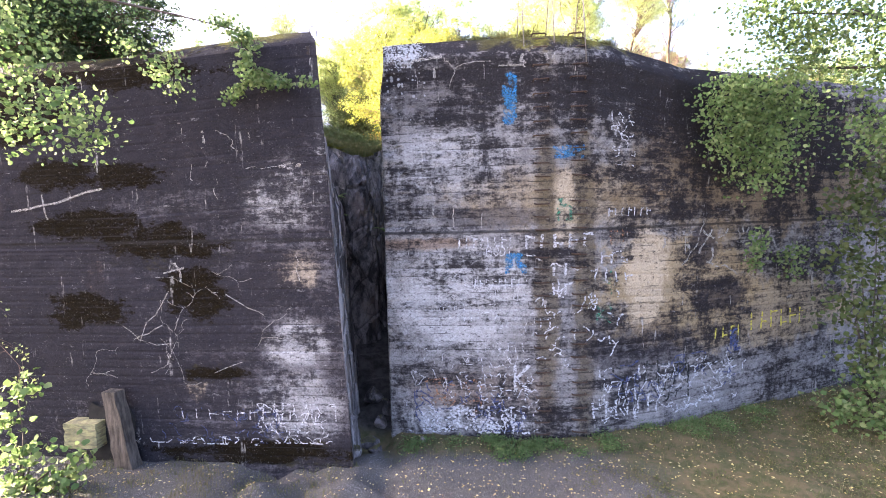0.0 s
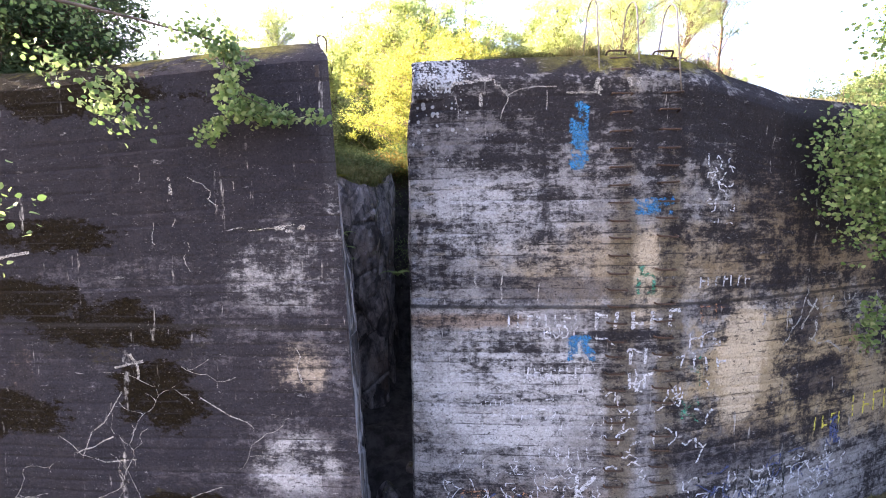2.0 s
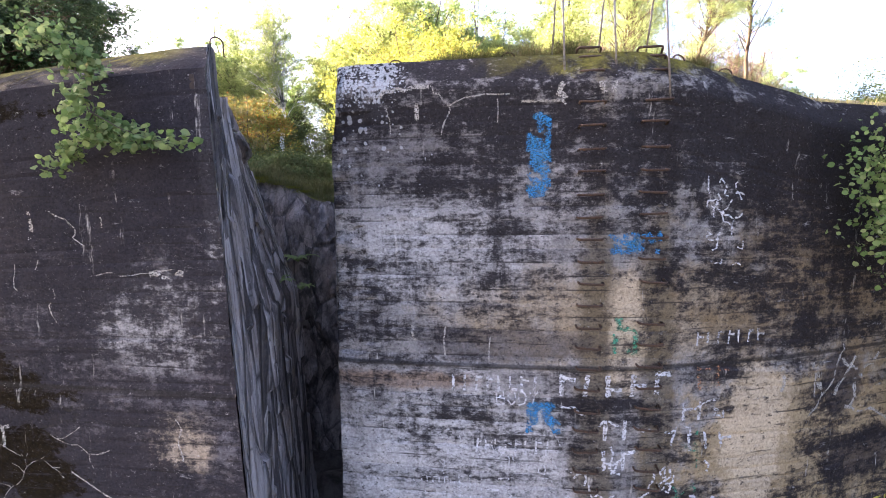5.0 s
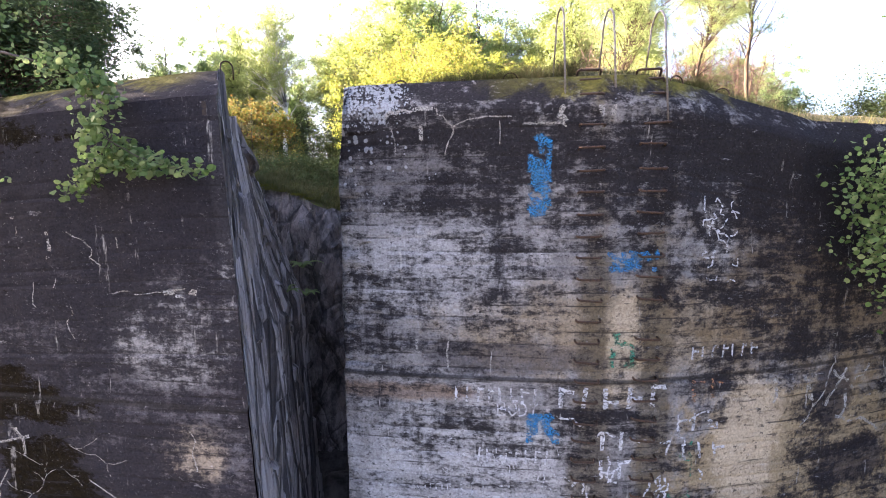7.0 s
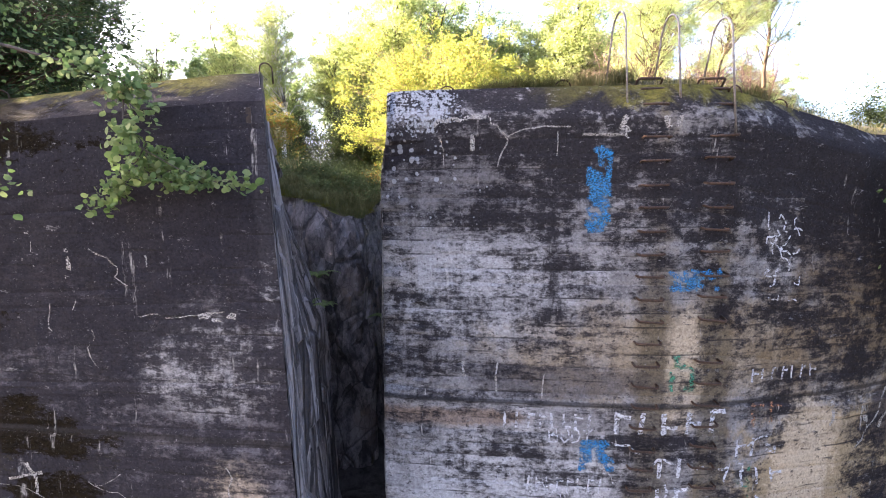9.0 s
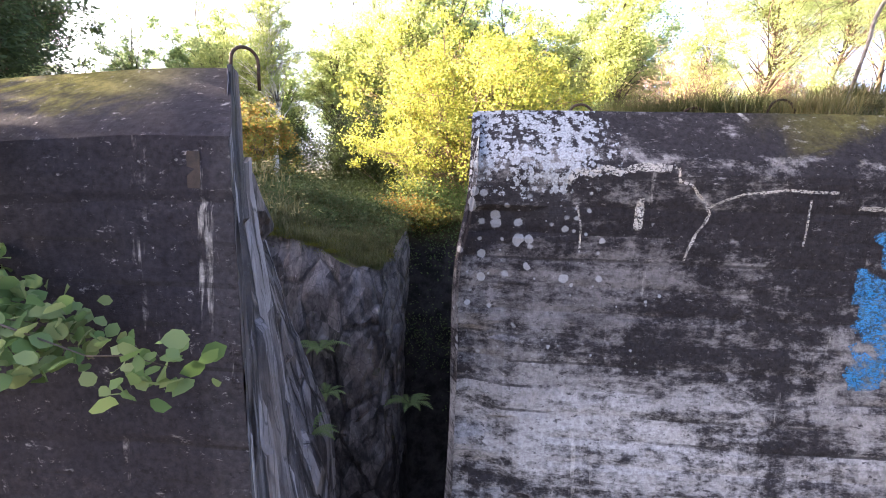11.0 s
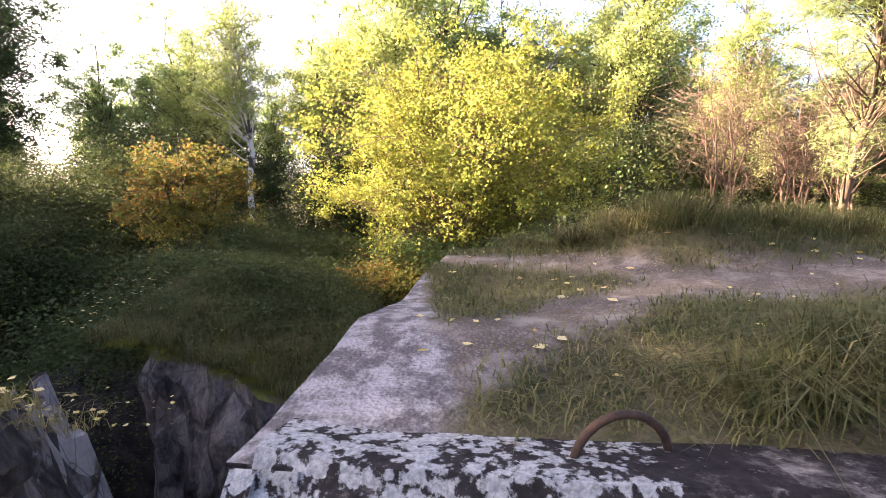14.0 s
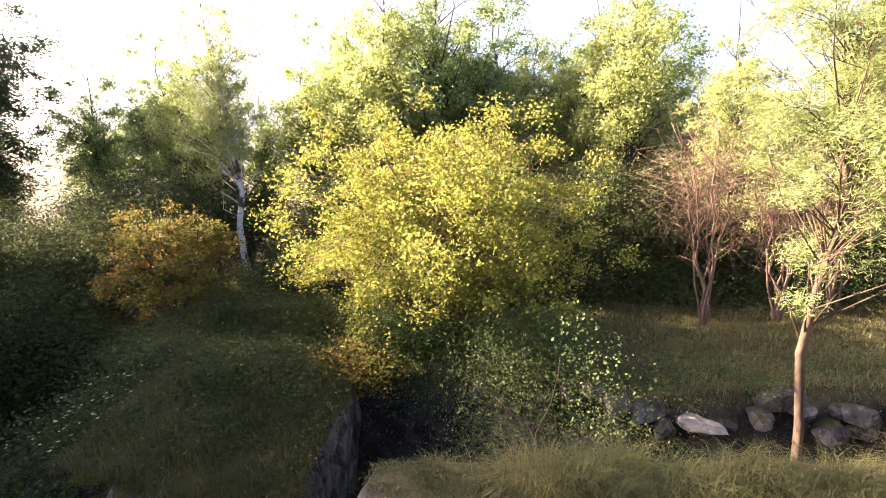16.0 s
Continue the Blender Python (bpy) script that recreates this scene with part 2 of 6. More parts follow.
nd, col = concrete("stained_concrete", [
    (-1.55, 6.3, 0.8, 0.55, PALE, 0.55, 0.4), (-1.35, 3.5, 0.65, 0.45, PALE, 0.7, 0.35), (-1.5, 2.2, 0.9, 0.6, PALE, 0.6, 0.35), (-1.3, 4.9, 0.35, 0.35, BEIGE, 0.5, 0.4),
    (-3.6, 5.15, 1.1, 0.22, MOSSY, 1.0, 0.08), (-3.1, 4.45, 0.75, 0.45, MOSSY, 1.0, 0.08), (-4.9, 5.5, 1.3, 0.28, MOSSY, 1.0, 0.08), (-5.6, 6.3, 0.9, 0.25, MOSSY, 1.0, 0.08),
    (-3.2, 8.1, 3.0, 1.3, SOOT, 0.9, 0.3), (-5.9, 7.2, 2.2, 1.8, SOOT, 0.7, 0.35), (-2.2, 1.3, 2.4, 0.28, MOSSY, 1.0, 0.12), (-4.2, 3.3, 2.0, 0.7, SOOT, 0.55, 0.4),
    (-4.9, 4.6, 0.18, 0.8, BROWN, 0.7, 0.2), (-3.3, 2.7, 0.2, 0.35, BEIGE, 0.7, 0.25), (-3.0, 2.9, 0.7, 0.2, MOSSY, 1.0, 0.1), (-0.75, 8.0, 0.12, 1.5, PALE, 0.8, 0.3)], -0.10, (0.092, 0.086, 0.093),
    [(-3.4, 7.8, 3.0, 1.8, 0.2), (-2.0, 9.45, 4.5, 0.5, 0.5), (-4.6, 3.4, 2.4, 2.0, 0.16), (-6.5, 5.5, 2.2, 3.5, 0.16), (-1.6, 6.2, 0.8, 0.6, -0.14), (-1.2, 3.4, 0.7, 0.5, -0.24), (-1.2, 2.2, 0.7, 0.7, -0.12), (-1.1, 5.0, 0.5, 0.5, -0.15)], (0.012, 0.011, 0.013),
    [(-4.4, 5.35, 1.3, 0.30), (-3.7, 4.35, 0.75, 0.50), (-6.2, 5.75, 1.2, 0.30), (-5.2, 6.75, 0.8, 0.22), (-6.9, 6.9, 1.0, 0.30), (-6.4, 3.9, 0.9, 0.35), (-2.6, 0.85, 2.2, 0.22), (-3.6, 2.55, 0.6, 0.16), (-5.6, 9.0, 2.4, 0.45), (-7.6, 8.2, 1.2, 0.7)])
CONCRETE_DARK = nd.done(col)


def simple(name, a, b, scale=6.0, rough=0.9, bump=0.4, stretch=(1, 1, 1), c=None, metallic=0.0, spec=0.3, depth=0.02):
    n = Nodes(name, rough, spec)
    v = n.scaled(stretch)
    t, f = n.noise(scale, 5, 0.65, v), n.noise(scale * 6, 4, 0.7, v)
    colour = n.mix(n.step(t, 0.32, 0.68), a, b)
    if c:
        colour = n.mix(n.step(n.noise(scale * 0.35, 4, 0.6), 0.5, 0.62), colour, c)
    colour = n.mix(0.3, colour, n.mix(f, (0.2, 0.2, 0.2), (0.8, 0.8, 0.8)), "OVERLAY")
    n.bsdf.inputs["Metallic"].default_value = metallic
    if bump:
        n.bump(n.math("ADD", t, n.math("MULTIPLY", f, 0.4)), bump, depth)
    return n.done(colour)


def leafy(name, shades, glow=0.35):
    """Leaves: each one takes its own tone, and lets some light through."""
    n = Nodes(name, 0.7, 0.12)
    ramp = n.node("ShaderNodeValToRGB")
    n.put(ramp.inputs[0], n.random())
    for i, s in enumerate(shades):
        e = ramp.color_ramp.elements[i] if i < 2 else ramp.color_ramp.elements.new(1.0)
        e.color, e.position = (*s, 1), i / (len(shades) - 1)
    tint = n.mix(n.step(n.noise(0.7, 3), 0.35, 0.65, 0.0, 0.5), ramp.outputs[0], shades[0])
    n.done(tint)
    through_leaf = n.node("ShaderNodeBsdfTranslucent")
    n.put(through_leaf.inputs[0], tint)
    both = n.node("ShaderNodeMixShader")
    both.inputs[0].default_value = glow
    n.tree.links.new(n.bsdf.outputs[0], both.inputs[1])
    n.tree.links.new(through_leaf.outputs[0], both.inputs[2])
    n.tree.links.new(both.outputs[0], n.tree.nodes["Material Output"].inputs[0])
    return n.mat


TURF = simple("turf_soil", (0.05, 0.05, 0.018), (0.085, 0.07, 0.035), 3.0, 0.95, 0.6, c=(0.05, 0.065, 0.02))
MOSS = simple("moss", (0.10, 0.10, 0.015), (0.055, 0.065, 0.015), 9.0, 0.95, 0.9)
RUST = simple("rusty_iron", (0.035, 0.025, 0.02), (0.075, 0.045, 0.03), 30, 0.7, 0.3, metallic=0.5)
STEEL = simple("weathered_steel", (0.20, 0.19, 0.18), (0.11, 0.09, 0.08), 20, 0.5, 0.2, metallic=0.6)
BARK = simple("bark", (0.09, 0.07, 0.055), (0.04, 0.033, 0.028), 8, 0.95, 0.8, (1, 1, 0.25))
BIRCH_BARK = simple("birch_bark", (0.62, 0.60, 0.56), (0.5, 0.48, 0.44), 6, 0.8, 0.3, (0.6, 0.6, 2.5), (0.06, 0.055, 0.05))
PINE_BARK = simple("pine_bark", (0.13, 0.085, 0.055), (0.05, 0.036, 0.028), 7, 0.95, 0.8, (1, 1, 0.3))
TWIG = simple("bare_twigs", (0.19, 0.125, 0.09), (0.10, 0.062, 0.045), 5, 0.85, 0.0)
LEAF_GREEN = leafy("green_leaves", [(0.075, 0.125, 0.04), (0.11, 0.17, 0.06), (0.16, 0.21, 0.085), (0.21, 0.25, 0.11)], 0.42)
LEAF_DARK = leafy("dark_leaves", [(0.05, 0.07, 0.026), (0.078, 0.104, 0.038), (0.115, 0.125, 0.048)], 0.32)
LEAF_YELLOW = leafy("yellow_leaves", [(0.25, 0.28, 0.05), (0.36, 0.36, 0.07), (0.45, 0.42, 0.11), (0.11, 0.16, 0.035), (0.19, 0.24, 0.05), (0.29, 0.21, 0.055)], 0.47)
LEAF_PALE = leafy("pale_birch_leaves", [(0.27, 0.33, 0.11), (0.38, 0.43, 0.16), (0.48, 0.50, 0.21), (0.18, 0.25, 0.08)], 0.52)
LEAF_ORANGE = leafy("orange_leaves", [(0.13, 0.17, 0.04), (0.27, 0.115, 0.03), (0.15, 0.20, 0.05), (0.30, 0.15, 0.04), (0.10, 0.145, 0.035), (0.22, 0.085, 0.026)], 0.38)
LEAF_FAR = leafy("forest_leaves", [(0.15, 0.23, 0.09), (0.24, 0.33, 0.13), (0.35, 0.42, 0.18), (0.42, 0.46, 0.20)], 0.55)
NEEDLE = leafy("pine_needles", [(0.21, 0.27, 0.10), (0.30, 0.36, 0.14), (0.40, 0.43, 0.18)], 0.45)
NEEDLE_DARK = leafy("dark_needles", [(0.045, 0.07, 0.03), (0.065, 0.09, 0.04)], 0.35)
GRASS = leafy("grass_blades", [(0.066, 0.08, 0.026), (0.105, 0.108, 0.04), (0.17, 0.145, 0.075), (0.05, 0.066, 0.022)], 0.32)
GRASS_DRY = leafy("dry_grass", [(0.18, 0.16, 0.065), (0.26, 0.22, 0.11), (0.10, 0.115, 0.035)], 0.32)
FALLEN = leafy("fallen_leaves", [(0.45, 0.36, 0.12), (0.5, 0.45, 0.25), (0.22, 0.11, 0.04)], 0.2)


LEAF_MOSS = leafy("moss_cushion", [(0.12, 0.12, 0.012), (0.07, 0.075, 0.012), (0.16, 0.14, 0.03)], 0.1)


def paint(name, a, b, hold=0.42, most=0.84, grain=15):
    """Old brushed paint, flaked away in places."""
    n = Nodes(name, 0.8, 0.3)
    colour = n.mix(n.step(n.noise(10, 5, 0.7), 0.3, 0.7), a, b)
    gone = n.noise(grain, 8, 0.75, n.scaled((1, 1, 1.6)))
    n.put(n.bsdf.inputs["Alpha"], n.step(gone, hold - 0.06, hold + 0.08, 0.0, most))
    return n.done(colour)


PAINT_WHITE = paint("white_paint", (0.58, 0.58, 0.60), (0.36, 0.36, 0.37), 0.46, 0.78)
PAINT_BLUE = paint("blue_paint", (0.015, 0.17, 0.36), (0.04, 0.12, 0.22), 0.46, 0.7, 34)
PAINT_NAVY = paint("navy_paint", (0.03, 0.045, 0.12), (0.06, 0.07, 0.13))
PAINT_GREEN = paint("green_paint", (0.03, 0.20, 0.13), (0.06, 0.16, 0.10), 0.5)
PAINT_YELLOW = paint("yellow_paint", (0.55, 0.48, 0.06), (0.40, 0.34, 0.06))
PAINT_ORANGE = paint("orange_paint", (0.36, 0.17, 0.08), (0.24, 0.14, 0.09), 0.5)
PAINT_BLACK = paint("black_paint", (0.02, 0.02, 0.025), (0.05, 0.05, 0.05))
LIME = paint("lime_bloom", (0.48, 0.46, 0.43), (0.30, 0.28, 0.25), 0.45, 0.62, 48)

# soil of the wall top, trodden bare along a winding path
nd = Nodes("path_soil", 0.95, 0.2)
tx, ty, tz = nd.xyz()
mid_line = nd.math("ADD", nd.math("MINIMUM", nd.math("ADD", tx, 0.4), 1.87), nd.math("MULTIPLY", nd.math("MAXIMUM", nd.math("SUBTRACT", tx, 4.4), 0.0), 0.42))
off = nd.math("ABSOLUTE", nd.math("SUBTRACT", ty, mid_line))
fork = nd.math("ABSOLUTE", nd.math("SUBTRACT", ty, nd.math("SUBTRACT", 2.77, nd.math("MULTIPLY", tx, 0.45))))
fork = nd.math("ADD", nd.math("ADD", fork, 0.14), nd.math("MULTIPLY", nd.math("MAXIMUM", nd.math("SUBTRACT", tx, 1.5), 0.0), 8.0))
off = nd.math("MINIMUM", off, fork)
off = nd.math("ADD", off, nd.math("MULTIPLY", nd.math("SUBTRACT", nd.noise(3.4, 8, 0.7), 0.5), 0.7))
bare_soil = nd.step(off, 0.44, 0.22)
grit = nd.cells(70)
dirt = nd.mix(nd.step(grit, 0.1, 0.5), (0.15, 0.125, 0.11), (0.075, 0.062, 0.054))
dirt = nd.mix(nd.step(nd.noise(4, 6, 0.7), 0.45, 0.65), dirt, (0.17, 0.15, 0.14))
sod = nd.mix(nd.step(nd.noise(5, 6, 0.7), 0.35, 0.65), (0.042, 0.042, 0.017), (0.085, 0.07, 0.04))
col = nd.mix(bare_soil, sod, dirt)
slab = nd.math("ADD", nd.math("ADD", tx, nd.math("MULTIPLY", ty, 0.22)), nd.math("MULTIPLY", nd.math("SUBTRACT", nd.noise(4, 6, 0.7), 0.5), 0.35))
worn_slab = nd.mix(nd.step(nd.noise(7, 8, 0.75), 0.42, 0.6), (0.075, 0.07, 0.075), (0.24, 0.235, 0.245))
col = nd.mix(nd.step(slab, 0.66, 0.54), col, worn_slab)
nd.bump(nd.math("ADD", nd.noise(40, 5, 0.7), nd.math("MULTIPLY", grit, 0.6)), 0.7, 0.02)
PATH_SOIL = nd.done(col)

# trodden gravel in front, greener towards the wall's end
nd = Nodes("front_soil", 0.95, 0.2)
tx, ty, tz = nd.xyz()
grit = nd.cells(42)
dirt = nd.mix(nd.step(grit, 0.1, 0.5), (0.20, 0.195, 0.19), (0.055, 0.052, 0.05))
dirt = nd.mix(nd.step(nd.noise(7, 8, 0.75), 0.42, 0.62, 0.0, 0.6), dirt, (0.075, 0.068, 0.058))
sod = nd.mix(nd.step(nd.noise(4, 6, 0.7), 0.35, 0.65), (0.05, 0.055, 0.02), (0.11, 0.085, 0.045))
patchy = nd.math("ADD", nd.math("MULTIPLY", nd.math("SUBTRACT", nd.noise(0.9, 7, 0.65), 0.5), 3.0), nd.math("ADD", nd.math("SUBTRACT", tx, 4.4), nd.math("MULTIPLY", ty, 0.6)))
rise = nd.step(tz, 1.2, 2.2)
col = nd.mix(nd.math("MAXIMUM", nd.math("MAXIMUM", nd.step(patchy, -0.6, 0.8), nd.step(nd.math("ADD", ty, nd.math("MULTIPLY", nd.noise(1.2, 5), 1.2)), -0.4, 0.2)), rise), dirt, sod)
# bare rock in cleft, trench and ditch, with their deep shade painted into the colour
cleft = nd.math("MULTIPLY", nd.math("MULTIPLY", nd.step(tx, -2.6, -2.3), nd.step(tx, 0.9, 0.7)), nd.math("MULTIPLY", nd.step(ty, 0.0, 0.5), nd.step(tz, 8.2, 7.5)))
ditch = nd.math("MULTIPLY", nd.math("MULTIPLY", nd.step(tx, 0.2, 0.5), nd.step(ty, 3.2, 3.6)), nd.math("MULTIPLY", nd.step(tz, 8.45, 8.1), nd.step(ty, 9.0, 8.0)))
shaded_rock = nd.mix(nd.step(nd.noise(3, 8, 0.7), 0.35, 0.65), (0.016, 0.014, 0.013), (0.055, 0.05, 0.047))
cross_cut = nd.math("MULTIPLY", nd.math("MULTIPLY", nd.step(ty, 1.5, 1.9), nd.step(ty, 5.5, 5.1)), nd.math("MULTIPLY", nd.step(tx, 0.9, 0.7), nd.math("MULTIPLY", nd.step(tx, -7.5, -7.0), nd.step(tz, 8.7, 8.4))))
col = nd.mix(nd.math("MAXIMUM", nd.math("MAXIMUM", cleft, cross_cut), ditch), col, shaded_rock)
nd.bump(nd.math("ADD", nd.noise(30, 5, 0.7), nd.math("MULTIPLY", grit, 0.6)), 0.7, 0.03)
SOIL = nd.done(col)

# rock with open joints
def jointed(name, pale, dark, warm, joints, stretch, wobble, much, mossy=0.0, blocky=0.18):
    n = Nodes(name, 0.8, 0.35)
    v = n.scaled(stretch)
    t, f = n.noise(3.2, 9, 0.72, v, 0.1), n.noise(22, 6, 0.7)
    block = n.node("ShaderNodeSeparateColor")
    n.put(block.inputs[0], n.cells(joints * 2.2, vector=v, out=1))
    t = n.math("ADD", n.math("MULTIPLY", t, 1.0 - blocky), n.math("MULTIPLY", block.outputs[0], blocky))
    colour = n.mix(n.step(t, 0.33, 0.64), pale, dark)
    colour = n.mix(n.step(n.noise(0.8, 5, 0.6), 0.5, 0.64, 0.0, 0.6), colour, warm)
    wob = n.node("ShaderNodeMix")
    wob.data_type = "VECTOR"
    wob.inputs[0].default_value = wobble
    n.put(wob.inputs[4], v)
    tex = n.node("ShaderNodeTexNoise")
    n.put(tex.inputs["Vector"], v)
    tex.inputs["Scale"].default_value, tex.inputs["Detail"].default_value = 1.5, 5
    n.put(wob.inputs[5], tex.outputs[1])
    gap = n.cells(joints, "DISTANCE_TO_EDGE", wob.outputs[1])
    fine_gap = n.cells(joints * 3.1, "DISTANCE_TO_EDGE", wob.outputs[1])
    colour = n.mix(n.step(gap, 0.04, 0.0, 0.0, much), colour, (0.012, 0.011, 0.012))
    colour = n.mix(n.step(fine_gap, 0.04, 0.0, 0.0, much * 0.7), colour, (0.02, 0.018, 0.018))
    colour = n.mix(n.step(n.noise(6, 8, 0.75), 0.62, 0.68, 0.0, 0.5), colour, (0.36, 0.36, 0.35))
    colour = n.mix(0.4, colour, n.mix(f, (0.15, 0.15, 0.15), (0.85, 0.85, 0.85)), "OVERLAY")
    if mossy:                                         # moss and litter settle on the flat tops
        up = n.node("ShaderNodeSeparateXYZ")
        n.put(up.inputs[0], n.node("ShaderNodeNewGeometry").outputs["Normal"])
        lies = n.math("ADD", up.outputs[2], n.math("MULTIPLY", n.math("SUBTRACT", n.noise(2.6, 8, 0.7), 0.5), 1.6))
        sod = n.mix(n.step(n.noise(3.5, 6, 0.7), 0.42, 0.6), (0.10, 0.095, 0.018), (0.085, 0.065, 0.04))
        colour = n.mix(n.step(lies, 0.72, 0.90, 0.0, mossy), colour, n.mix(n.step(f, 0.3, 0.7), sod, tuple((0.035, 0.035, 0.014))))
    h = n.math("ADD", n.math("MULTIPLY", n.step(gap, 0.0, 0.09), 1.4 * much), n.math("ADD", t, n.math("MULTIPLY", f, 0.3)))
    n.bump(h, 0.9, 0.06)
    return n.done(colour)


ROCK = jointed("schist", (0.21, 0.185, 0.18), (0.03, 0.027, 0.028), (0.17, 0.13, 0.11), 1.3, (1.5, 1.5, 0.75), 0.2, 0.6, 0.95)
SLATE = jointed("banded_schist", (0.27, 0.25, 0.255), (0.035, 0.031, 0.034), (0.17, 0.14, 0.125), 0.9, (3.2, 3.2, 0.3), 0.06, 0.9, 0.0, 0.4)


# ---- mesh tools ----
def mesh_of(name, verts, faces, materials, index=None, smooth=False):
    me = bpy.data.meshes.new(name)
    me.from_pydata([tuple(v) for v in verts], [], [tuple(f) for f in faces])
    for m in materials if isinstance(materials, (list, tuple)) else [materials]:
        me.materials.append(m)
    if index is not None:
        me.polygons.foreach_set("material_index", np.asarray(index, dtype=np.int32))
    if smooth:
        me.polygons.foreach_set("use_smooth", np.ones(len(me.polygons), dtype=bool))
    me.update()
    return me


def part(name, mesh, parent=None, label="", m=None):
    ob = new(name, mesh)
    if parent:
        ob.parent = parent
    if m is not None:
        ob.matrix_basis = m
    return tagged(ob, label) if label else ob


def fbm(x, y, z=0.0, octaves=4):
    return noise.fractal(Vector((x, y, z)), 1.0, 2.0, octaves)


def grid_faces(rows, cols, flip=False):
    a = (np.arange(rows - 1)[:, None] * cols + np.arange(cols - 1)).ravel()
    q = np.stack([a, a + 1, a + cols + 1, a + cols], 1)
    return q[:, ::-1] if flip else q


def tube(points, radii, sides=6, start=0):
    """Verts and faces of a tapered tube along points."""
    pts = [Vector(p) for p in points]
    verts, faces = [], []
    side = Vector((1, 0.13, 0.07))
    for i, p in enumerate(pts):
        way = (pts[min(i + 1, len(pts) - 1)] - pts[max(i - 1, 0)]).normalized()
        u = side - way * side.dot(way)
        if u.length < 1e-3:
            u = Vector((0, 1, 0)) - way * way.y
        u.normalize()
        v, side = way.cross(u), u
        for k in range(sides):
            a = 2 * math.pi * k / sides
            verts.append(p + (u * math.cos(a) + v * math.sin(a)) * radii[i])
    for i in range(len(pts) - 1):
        for k in range(sides):
            a, b = start + i * sides + k, start + i * sides + (k + 1) % sides
            faces.append((a, b, b + sides, a + sides))
    faces.append(tuple(start + k for k in reversed(range(sides))))
    faces.append(tuple(start + (len(pts) - 1) * sides + k for k in range(sides)))
    return verts, faces


class Tubes:
    """Collects tubes into one mesh."""

    def __init__(self):
        self.verts, self.faces = [], []

    def add(self, points, radii, sides=6):
        v, f = tube(points, radii, sides, len(self.verts))
        self.verts += v
        self.faces += f

    def mesh(self, name, material):
        return mesh_of(name, self.verts, self.faces, material, smooth=True)


def leaf_mesh(name, centres, size, material, rng, droop=0.3, slim=0.6, vary=0.35, near=False):
    """Small folded leaves, two triangles each, at the given places."""
    c = np.asarray(centres, dtype=float)
    k = len(c)
    way = rng.normal(size=(k, 3))
    way[:, 2] = way[:, 2] * 0.6 - droop
    way /= np.linalg.norm(way, axis=1, keepdims=True)
    other = rng.normal(size=(k, 3))
    across = np.cross(way, other)
    across /= np.linalg.norm(across, axis=1, keepdims=True) + 1e-9
    up = np.cross(across, way)
    s = size * (1 + vary * rng.uniform(-1, 1, (k, 1)))
    tip, base = c + way * s * 0.5, c - way * s * 0.5
    left = c + across * s * slim * 0.5 + up * s * 0.1
    right = c - across * s * slim * 0.5 + up * s * 0.1
    if near:                                         # rounder outline for leaves seen close by
        ring = [base]
        for t, w, side in ((-0.22, 0.40, 1), (0.12, 0.46, 1), (0.36, 0.24, 1), (0.5, 0.0, 0), (0.36, 0.24, -1), (0.12, 0.46, -1), (-0.22, 0.40, -1)):
            ring.append(c + way * s * t + across * s * slim * w * side * 1.1 + up * s * 0.12 * abs(side))
    else:
        ring = [base, left, tip, right]
    n = len(ring)
    verts = np.stack(ring, 1).reshape(-1, 3)
    me = bpy.data.meshes.new(name)
    me.vertices.add(len(verts))
    me.vertices.foreach_set("co", verts.ravel())
    me.loops.add(n * k)
    me.loops.foreach_set("vertex_index", np.arange(n * k, dtype=np.int32))
    me.polygons.add(k)
    me.polygons.foreach_set("loop_start", np.arange(k, dtype=np.int32) * n)
    me.materials.append(material)
    me.update(calc_edges=True)
    return me


def blade_mesh(name, roots, length, width, material, rng, lean=0.5, vary=0.5):
    """Grass: bent blades of two faces each."""
    r = np.asarray(roots, dtype=float)
    k = len(r)
    a = rng.uniform(0, 2 * math.pi, k)
    out = np.stack([np.cos(a), np.sin(a), np.zeros(k)], 1)
    side = np.stack([-np.sin(a), np.cos(a), np.zeros(k)], 1)
    s = (length if np.ndim(length) else np.full(k, length))[:, None] * (1 + vary * rng.uniform(-1, 1, (k, 1)))
    bend = lean * rng.uniform(0.2, 1.6, (k, 1))
    up = np.array([0, 0, 1.0])
    w = width * rng.uniform(0.6, 1.3, (k, 1))
    mid = r + up * s * 0.6 + out * s * 0.25 * bend
    tip = r + up * s * (0.95 - 0.25 * bend) + out * s * 0.8 * bend
    verts = np.stack([r - side * w, r + side * w, mid + side * w * 0.7, mid - side * w * 0.7, tip], 1).reshape(-1, 3)
    i = np.arange(k)[:, None] * 5
    me = bpy.data.meshes.new(name)
    me.vertices.add(len(verts))
    me.vertices.foreach_set("co", verts.ravel())
    idx = np.concatenate([i + np.array([0, 1, 2, 3]), i + np.array([3, 2, 4])], 1).ravel()
    me.loops.add(len(idx))
    me.loops.foreach_set("vertex_index", idx.astype(np.int32))
    me.polygons.add(2 * k)
    starts = (np.arange(k)[:, None] * 7 + np.array([0, 4])).ravel()
    me.polygons.foreach_set("loop_start", starts.astype(np.int32))
    me.materials.append(material)
    me.update(calc_edges=True)
    return me


def smooth(v, lo, hi):
    t = min(max((v - lo) / (hi - lo), 0.0), 1.0)
    return t * t * (3 - 2 * t)


# ---- the lie of the land ----
GROUND = 0.58
FACE = [(-0.05, 0.0), (2.2, 0.0), (3.9, 0.05), (4.83, 0.25), (6.58, 0.86), (8.62, 1.84), (11.36, 3.14), (14.7, 4.8), (18.5, 6.9)]


